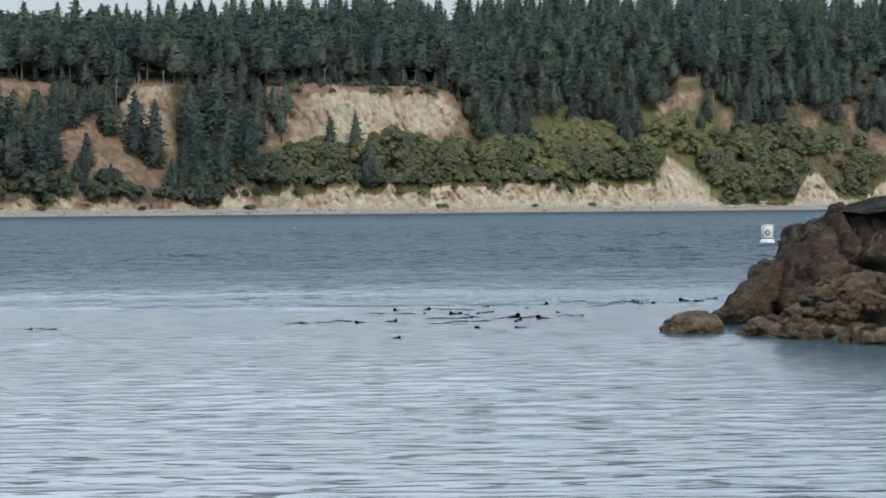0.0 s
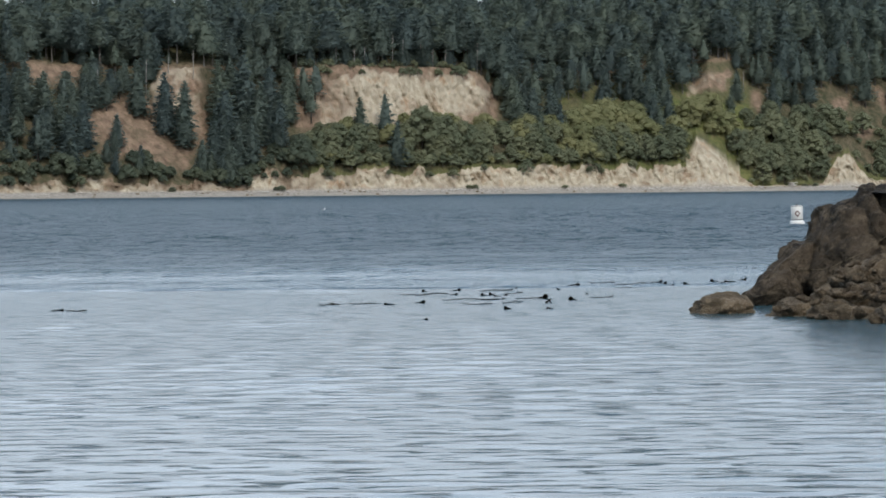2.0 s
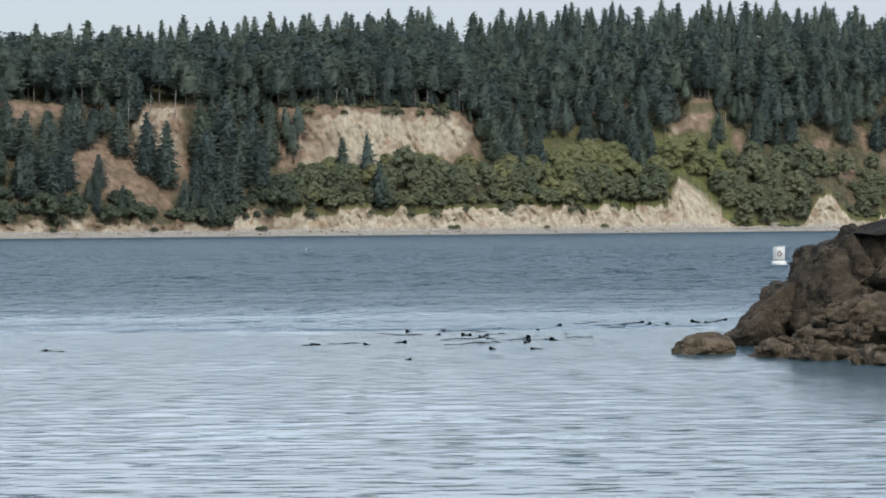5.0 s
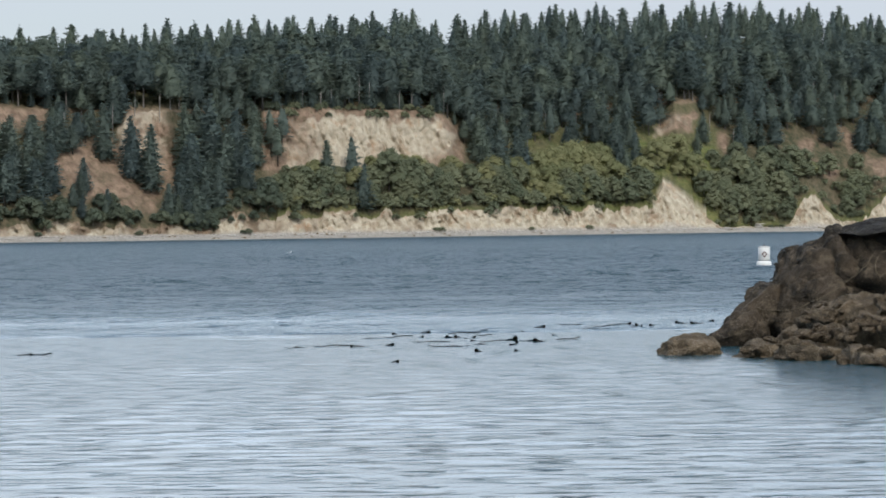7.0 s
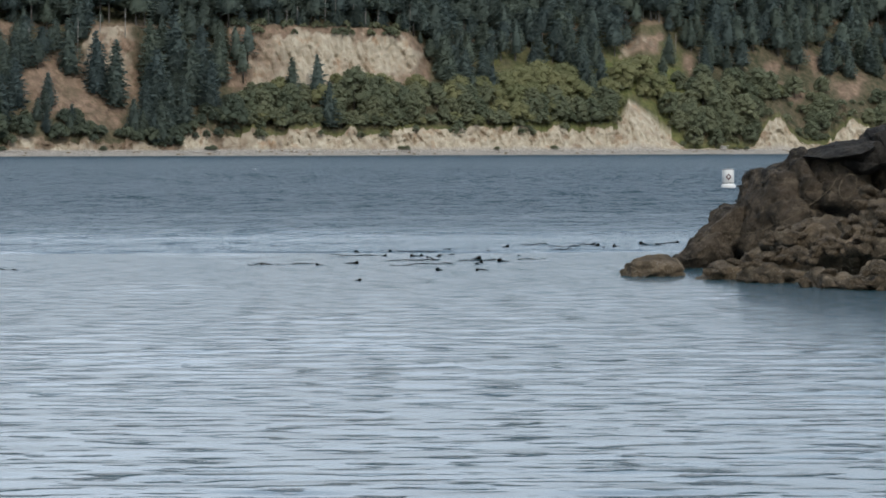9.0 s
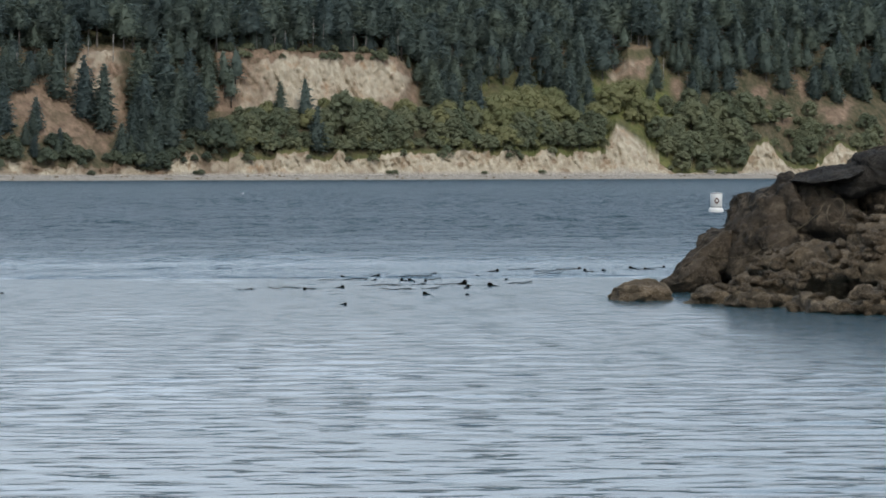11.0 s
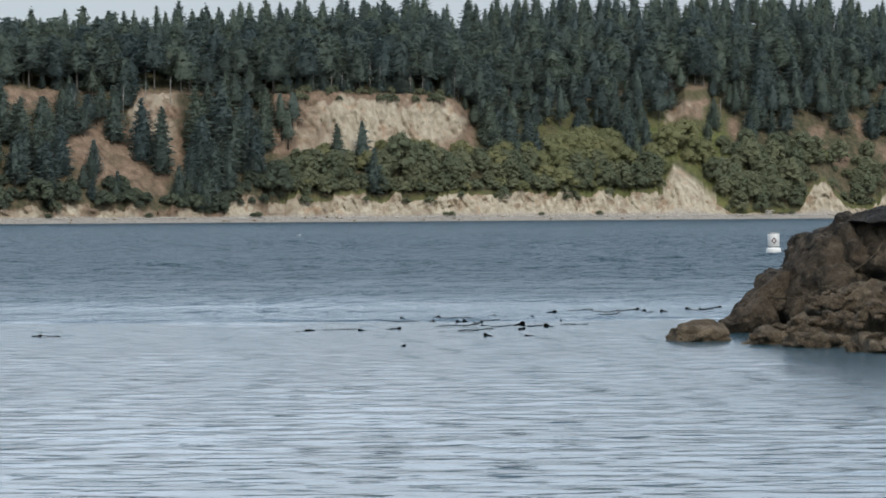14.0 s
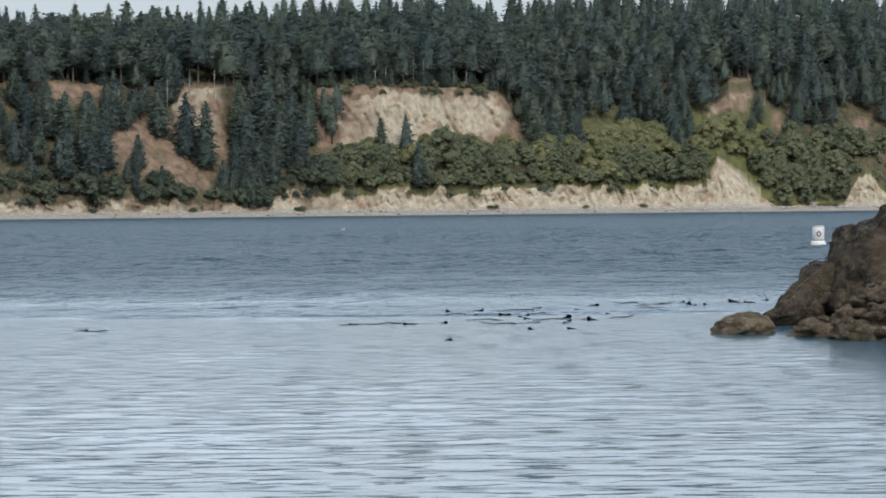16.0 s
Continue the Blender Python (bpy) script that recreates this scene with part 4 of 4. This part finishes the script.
        ob.matrix_local = Matrix.Translation((x, y, z)) @ Matrix.Rotation(rng.uniform(0, 6.28), 4, "Z") @ Matrix.Diagonal((s, s, s, 1))
    islet = part("sea_rock", boulder(random.Random(78), 0.57, 0.55, 0.34, 5, 12, 0.10, 0.07, (0.74, 0.97)), M_LEDGE, None)
    islet.location = (3.87, 53.4, 0.03)
    tagged(islet, "low rounded brown rock awash beside the outcrop", "rock")
    verts, faces = [], []
    for me, m in upper:
        n = len(verts)
        verts += [m @ v.co for v in me.vertices]
        faces += [tuple(i + n for i in f.vertices) for f in me.polygons]
    return BVHTree.FromPolygons(verts, faces)


ROCK_FACE = rocks()


def on_rock(x, z, proud):
    """The point of the upper rock's seaward face at x, at height z or the nearest below it."""
    while z > 0:
        hit = ROCK_FACE.ray_cast(Vector((x, 40, z)), Vector((0, 1, 0)))[0]
        if hit:
            return (x, hit.y - proud, z)
        z -= 0.02
    return (x, 57.0, 0.1)


def rope():
    pts = [(5.30, 0.64), (5.39, 0.61), (5.66, 0.58), (5.93, 0.61), (6.16, 0.73), (6.47, 0.87), (6.79, 1.07), (7.10, 1.34), (7.27, 1.58)]
    sag = lambda t, k: float(np.interp(t, range(len(pts)), [p[k] for p in pts]))
    fine = [on_rock(sag(t, 0), sum(sag(t + o, 1) for o in (-0.4, -0.2, 0, 0.2, 0.4)) / 5, 0.014) for t in np.linspace(0, len(pts) - 1, 70)]
    v, f = tube(fine, [0.007] * len(fine), 6)
    top = new("rope")
    link("strand", mesh_of("strand", v, f, M_ROPE, True), top)
    front = min(on_rock(7.38 + a_, 1.38 + b_, 0.02)[1] for a_ in (-0.15, 0, 0.15) for b_ in (-0.2, 0, 0.2))
    loop = [(7.38 + 0.14 * math.sin(q) + 0.05 * math.cos(q), front + 0.03 * math.cos(q), 1.38 + 0.20 * math.cos(q)) for q in np.linspace(-0.6, 5.3, 30)]
    v, f = tube(loop, [0.008] * 30, 6)
    link("loop", mesh_of("loop", v, f, M_ROPE, True), top, "stiff tan loop at the rope's end")
    tagged(top, "frayed tan rope draped over the dark rock", "rope")


rope()


def rockweed():
    rng = random.Random(3)
    for x, y, z, s in ((5.86, 56.92, 1.60, 0.09), (5.74, 57.0, 1.54, 0.07), (5.66, 56.95, 1.42, 0.06), (6.05, 56.68, 1.45, 0.05)):
        top = new("rockweed")
        v, f = [], []
        for k in range(60):
            q = rng.uniform(0, 6.28)
            d = Vector((math.cos(q), math.sin(q) * 0.7, rng.uniform(-0.5, 0.4)))
            b0 = Vector((rng.gauss(0, 0.3), rng.gauss(0, 0.3), rng.gauss(0, 0.15))) * s
            n = len(v)
            v += kite(b0, d.normalized(), d.orthogonal().normalized(), s * rng.uniform(0.5, 1.0), s * 0.16, s * 0.15)
            f += [(n, n + 1, n + 2), (n, n + 2, n + 3)]
        link("fronds", mesh_of("fronds", v, f, M_WEED), top)
        top.matrix_world = pose(*on_rock(x, z, 0.01))
        tagged(top, "black tuft of rockweed clinging to the rock", "seaweed", "rockweed tufts")


rockweed()


def beach_stones():
    rng = random.Random(17)
    shapes = []
    for k in range(5):
        bm = boulder(rng, 1.0, 0.8, 0.6, 2, 9, 0.12)
        me = bpy.data.meshes.new("beach_boulder")
        bm.to_mesh(me)
        bm.free()
        me.materials.append(M_LEDGE)
        shapes.append(me)
    for k in range(70):
        x, d = rng.uniform(-165, 215), rng.uniform(1.0, 10.0)
        ob = link("beach_boulder", rng.choice(shapes))
        q = rng.uniform(0.25, 0.8)
        ob.matrix_world = Matrix.Translation((x, shore(x) + d, ground(x, d) + q * 0.2)) @ Matrix.Rotation(rng.uniform(0, 6.28), 4, "Z") @ Matrix.Diagonal((q, q, q, 1))
        tagged(ob, "brown boulder lying on the stony beach", "boulder", "beach boulders")


beach_stones()


def driftwood_pile():
    top = new("driftwood_pile")
    x0, d0 = 135.5, 9.5
    for k in range(9):
        L = R.uniform(2.0, 4.2)
        v, f = tube([(-L / 2, 0, 0), (0, 0.1, 0.05), (L / 2, 0, 0)], [0.22, 0.19, 0.12], 7)
        ob = link("log", mesh_of("log", v, f, M_DRIFT, True), top)
        ob.matrix_local = pose(R.uniform(-1, 1), R.uniform(-0.6, 0.6), 0.2 + 0.2 * k, R.uniform(-6, 6), R.uniform(-24, 24), R.uniform(-30, 30))
    top.matrix_world = pose(x0, shore(x0) + d0, ground(x0, d0))
    tagged(top, "heap of grey driftwood logs on the beach", "driftwood")


driftwood_pile()
for x in (-75.5, -73.5, -2.5, -0.5, -146, -112, 36, 60, 141, 146):
    stand(BUSHES, x, 11.3, R.uniform(1.3, 2.2), "dark bush at the foot of the clay cliff", "bush", "bushes", 1.8)


# ---- buoy, gull, kelp ----
def lathe(rings, sides=40):
    bm = bmesh.new()
    loops = [[bm.verts.new((r * math.cos(2 * math.pi * k / sides), r * math.sin(2 * math.pi * k / sides), z)) for k in range(sides)] for r, z in rings]
    for a_, b_ in zip(loops, loops[1:]):
        for k in range(sides):
            bm.faces.new((a_[k], a_[(k + 1) % sides], b_[(k + 1) % sides], b_[k]))
    bm.faces.new(loops[0][::-1])
    bm.faces.new(loops[-1])
    return bm


def buoy():
    top = new("marker_buoy")
    part("float_collar", lathe([(0.30, -0.35), (0.42, -0.2), (0.43, 0.12), (0.41, 0.22), (0.34, 0.27)]), M_BUOY, top, "rounded white float at the waterline")
    can = part("can", lathe([(0.32, 0.27), (0.345, 0.30), (0.345, 1.09), (0.33, 1.12), (0.10, 1.135)]), M_BUOY, top)
    part("seam", lathe([(0.349, 0.31), (0.351, 0.325), (0.349, 0.34)]), M_DARK, can, "dark seam ring")
    part("rim", lathe([(0.349, 1.075), (0.352, 1.09), (0.349, 1.105)]), M_DARK, can, "dark rim round the top")
    bm = bmesh.new()
    bmesh.ops.create_cone(bm, cap_ends=True, segments=16, radius1=0.05, radius2=0.04, depth=0.10)
    ob = part("lifting_eye", bm, M_DARK, can)
    ob.location = (0, 0, 1.18)
    bm = bmesh.new()
    for o, i in ((0.20, 0.105),):
        pts = [(0, o), (o * 0.85, 0), (0, -o), (-o * 0.85, 0)]
        pin = [(0, i), (i * 0.85, 0), (0, -i), (-i * 0.85, 0)]
        ring = []
        for a_, b_ in zip((pts, pin), (pts[1:] + pts[:1], pin[1:] + pin[:1])):
            ring.append([(p[0] + (q[0] - p[0]) * k / 6, p[1] + (q[1] - p[1]) * k / 6) for p, q in zip(a_, b_) for k in range(6)])
        wrap = lambda p: (0.352 * math.sin(p[0] / 0.352), -0.352 * math.cos(p[0] / 0.352), 0.67 + p[1])
        o_, i_ = ([bm.verts.new(wrap(p)) for p in r] for r in ring)
        for k in range(24):
            bm.faces.new((o_[k], o_[(k + 1) % 24], i_[(k + 1) % 24], i_[k]))
    part("diamond_mark", bm, M_BUOY_MARK, can, "orange open diamond painted on the can")
    top.matrix_world = pose(16.55, 173.6, 0, 0, 0, 0) @ Matrix.Scale(0.9, 4)
    return tagged(top, "white can buoy with an orange diamond floating at sea", "buoy")


BUOY = buoy()


def gull():
    top = new("gull")
    bm = bmesh.new()
    bmesh.ops.create_icosphere(bm, subdivisions=3, radius=1.0)
    for v in bm.verts:
        t = v.co.x
        v.co = Vector((t * 0.22, v.co.y * 0.085 * (1 - 0.35 * abs(t)), v.co.z * 0.085 * (1 - 0.4 * max(0, -t)) + 0.04 + 0.03 * abs(t)))
    part("body", bm, M_GULL, top)
    bm = bmesh.new()
    bmesh.ops.create_icosphere(bm, subdivisions=2, radius=0.052)
    part("head", bm, M_GULL, top).location = (0.19, 0, 0.17)
    for s in (-1, 1):
        bm = bmesh.new()
        bmesh.ops.create_icosphere(bm, subdivisions=2, radius=1.0)
        for v in bm.verts:
            v.co = Vector((v.co.x * 0.17 - 0.05, v.co.y * 0.018 + s * 0.075, v.co.z * 0.05 + 0.08))
        part("wing", bm, M_GULL_WING, top, "grey folded wing")
    bm = bmesh.new()
    bmesh.ops.create_cone(bm, cap_ends=True, segments=8, radius1=0.014, radius2=0.003, depth=0.06)
    part("bill", bm, M_BUOY_MARK, top).matrix_local = pose(0.26, 0, 0.165, 0, 90, 0)
    return tagged(top, "white gull with grey wings resting on the water", "gull")


GULL = gull()
HEADS = ((-2.56, 58.8, 0.023), (-1.61, 58.7, 0.027), (-0.93, 59.4, 0.030), (-1.02, 65.8, 0.030), (-0.32, 66.2, 0.030), (-0.39, 63.7, 0.022), (0.08, 63.3, 0.032),
         (0.23, 63.4, 0.029), (0.56, 63.1, 0.025), (-0.75, 51.7, 0.023), (0.51, 55.9, 0.032), (1.18, 55.8, 0.022), (1.66, 60.3, 0.041), (1.18, 58.8, 0.020), (1.28, 59.6, 0.024),
         (1.28, 61.6, 0.042), (0.37, 62.5, 0.018), (0.49, 61.2, 0.021), (2.07, 69.1, 0.035), (1.57, 66.4, 0.019), (2.06, 63.6, 0.018), (3.89, 70.8, 0.032), (3.95, 69.7, 0.032),
         (4.03, 68.7, 0.019), (4.27, 69.3, 0.031), (4.94, 71.1, 0.036), (5.20, 70.5, 0.028), (5.75, 72.1, 0.029), (0.83, 67.7, 0.019), (-7.00, 56.9, 0.024))
STIPES = ((-2.76, 58.4, -2.46, 58.9), (-2.28, 59.0, -1.66, 59.4), (-1.50, 63.6, -0.57, 63.9), (-0.31, 65.6, 0.71, 65.9), (0.57, 63.7, 0.89, 64.3), (-0.60, 60.6, 0.46, 60.9),
          (-0.28, 58.2, 0.41, 58.6), (0.67, 60.5, 1.62, 60.8), (0.41, 58.8, 0.77, 59.3), (1.97, 61.2, 2.49, 61.7), (2.85, 69.0, 3.51, 69.6), (2.39, 70.3, 2.94, 71.0),
          (2.77, 67.1, 3.32, 67.7), (4.87, 69.9, 5.43, 70.6), (3.40, 69.9, 3.76, 70.7), (-6.94, 56.6, -6.58, 56.5))


def kelp():
    rng = random.Random(5)
    made = []
    for x, y, r in HEADS:
        top = new("bull_kelp")
        r *= 1.1
        part("bulb", lathe([(r * 0.3, -r * 0.6), (r * 0.8, -r * 0.2), (r, r * 0.5), (r * 0.9, r * 1.05), (r * 0.5, r * 1.4), (r * 0.1, r * 1.5)], 14), M_KELP, top)
        q = rng.uniform(-0.4, 0.4) + (math.pi if rng.random() < 0.5 else 0)
        L = rng.uniform(0.1, 0.3)
        pts = [(math.cos(q) * L * f, math.sin(q) * L * f, 0.012 - 0.035 * f * f) for f in (0.05, 0.3, 0.6, 1.0)]
        v, f = tube(pts, [r * 0.45, r * 0.35, r * 0.3, r * 0.2], 7)
        link("stipe", mesh_of("stipe", v, f, M_KELP, True), top)
        top.matrix_world = pose(x, y, 0)
        made.append(tagged(top, "dark brown bull kelp bulb floating on the water", "kelp", "floating kelp"))
    for x0, y0, x1, y1 in STIPES:
        top = new("kelp_stipe")
        L = math.hypot(x1 - x0, y1 - y0)
        pts = [((x1 - x0) * (f - 0.5), (y1 - y0) * (f - 0.5) + 0.03 * math.sin(f * 5 + x0), 0.011 + 0.010 * math.sin(f * 9 + y0)) for f in np.linspace(0, 1, 12)]
        v, f = tube(pts, list(np.linspace(0.006, 0.011, 12)), 7)
        link("stipe", mesh_of("stipe", v, f, M_KELP, True), top)
        top.matrix_world = pose((x0 + x1) / 2, (y0 + y1) / 2, 0)
        made.append(tagged(top, "long dark kelp stem lying along the water", "kelp", "floating kelp"))
    return made


KELP = kelp()


def motions():
    walk(WATER, [(0.0, pose(0.0, 1.6, 0)), (8.0, pose(-0.5, -1.0, 0)), (16.0, pose(-1.0, -3.6, 0))])
    walk(BUOY, [(t, pose(16.55, 173.6, 0.02 * math.sin(t * 1.9), 1.2 * math.sin(t * 1.3), 1.5 * math.sin(t * 1.7 + 1), 0)) for t in np.arange(0, 16.5, 0.5)])
    walk(GULL, [(t, pose(-15.5 - 0.017 * t, 341 + 0.15 * t, 0.02 * math.sin(t * 2), 0, 2 * math.sin(t * 1.6), 12)) for t in np.arange(0, 16.5, 0.5)])
    for i, ob in enumerate(KELP):
        p = ob.matrix_world.translation.copy()
        walk(ob, [(t, pose(p.x + 0.03 * math.sin(t * 0.7 + i), p.y + 0.10 * math.sin(t * 0.9 + i * 1.7), p.z + 0.006 * math.sin(t * 1.6 + i * 2.3), 0, 3 * math.sin(t * 1.4 + i), 0))
                  for t in np.arange(0, 17, 1.0)])


motions()
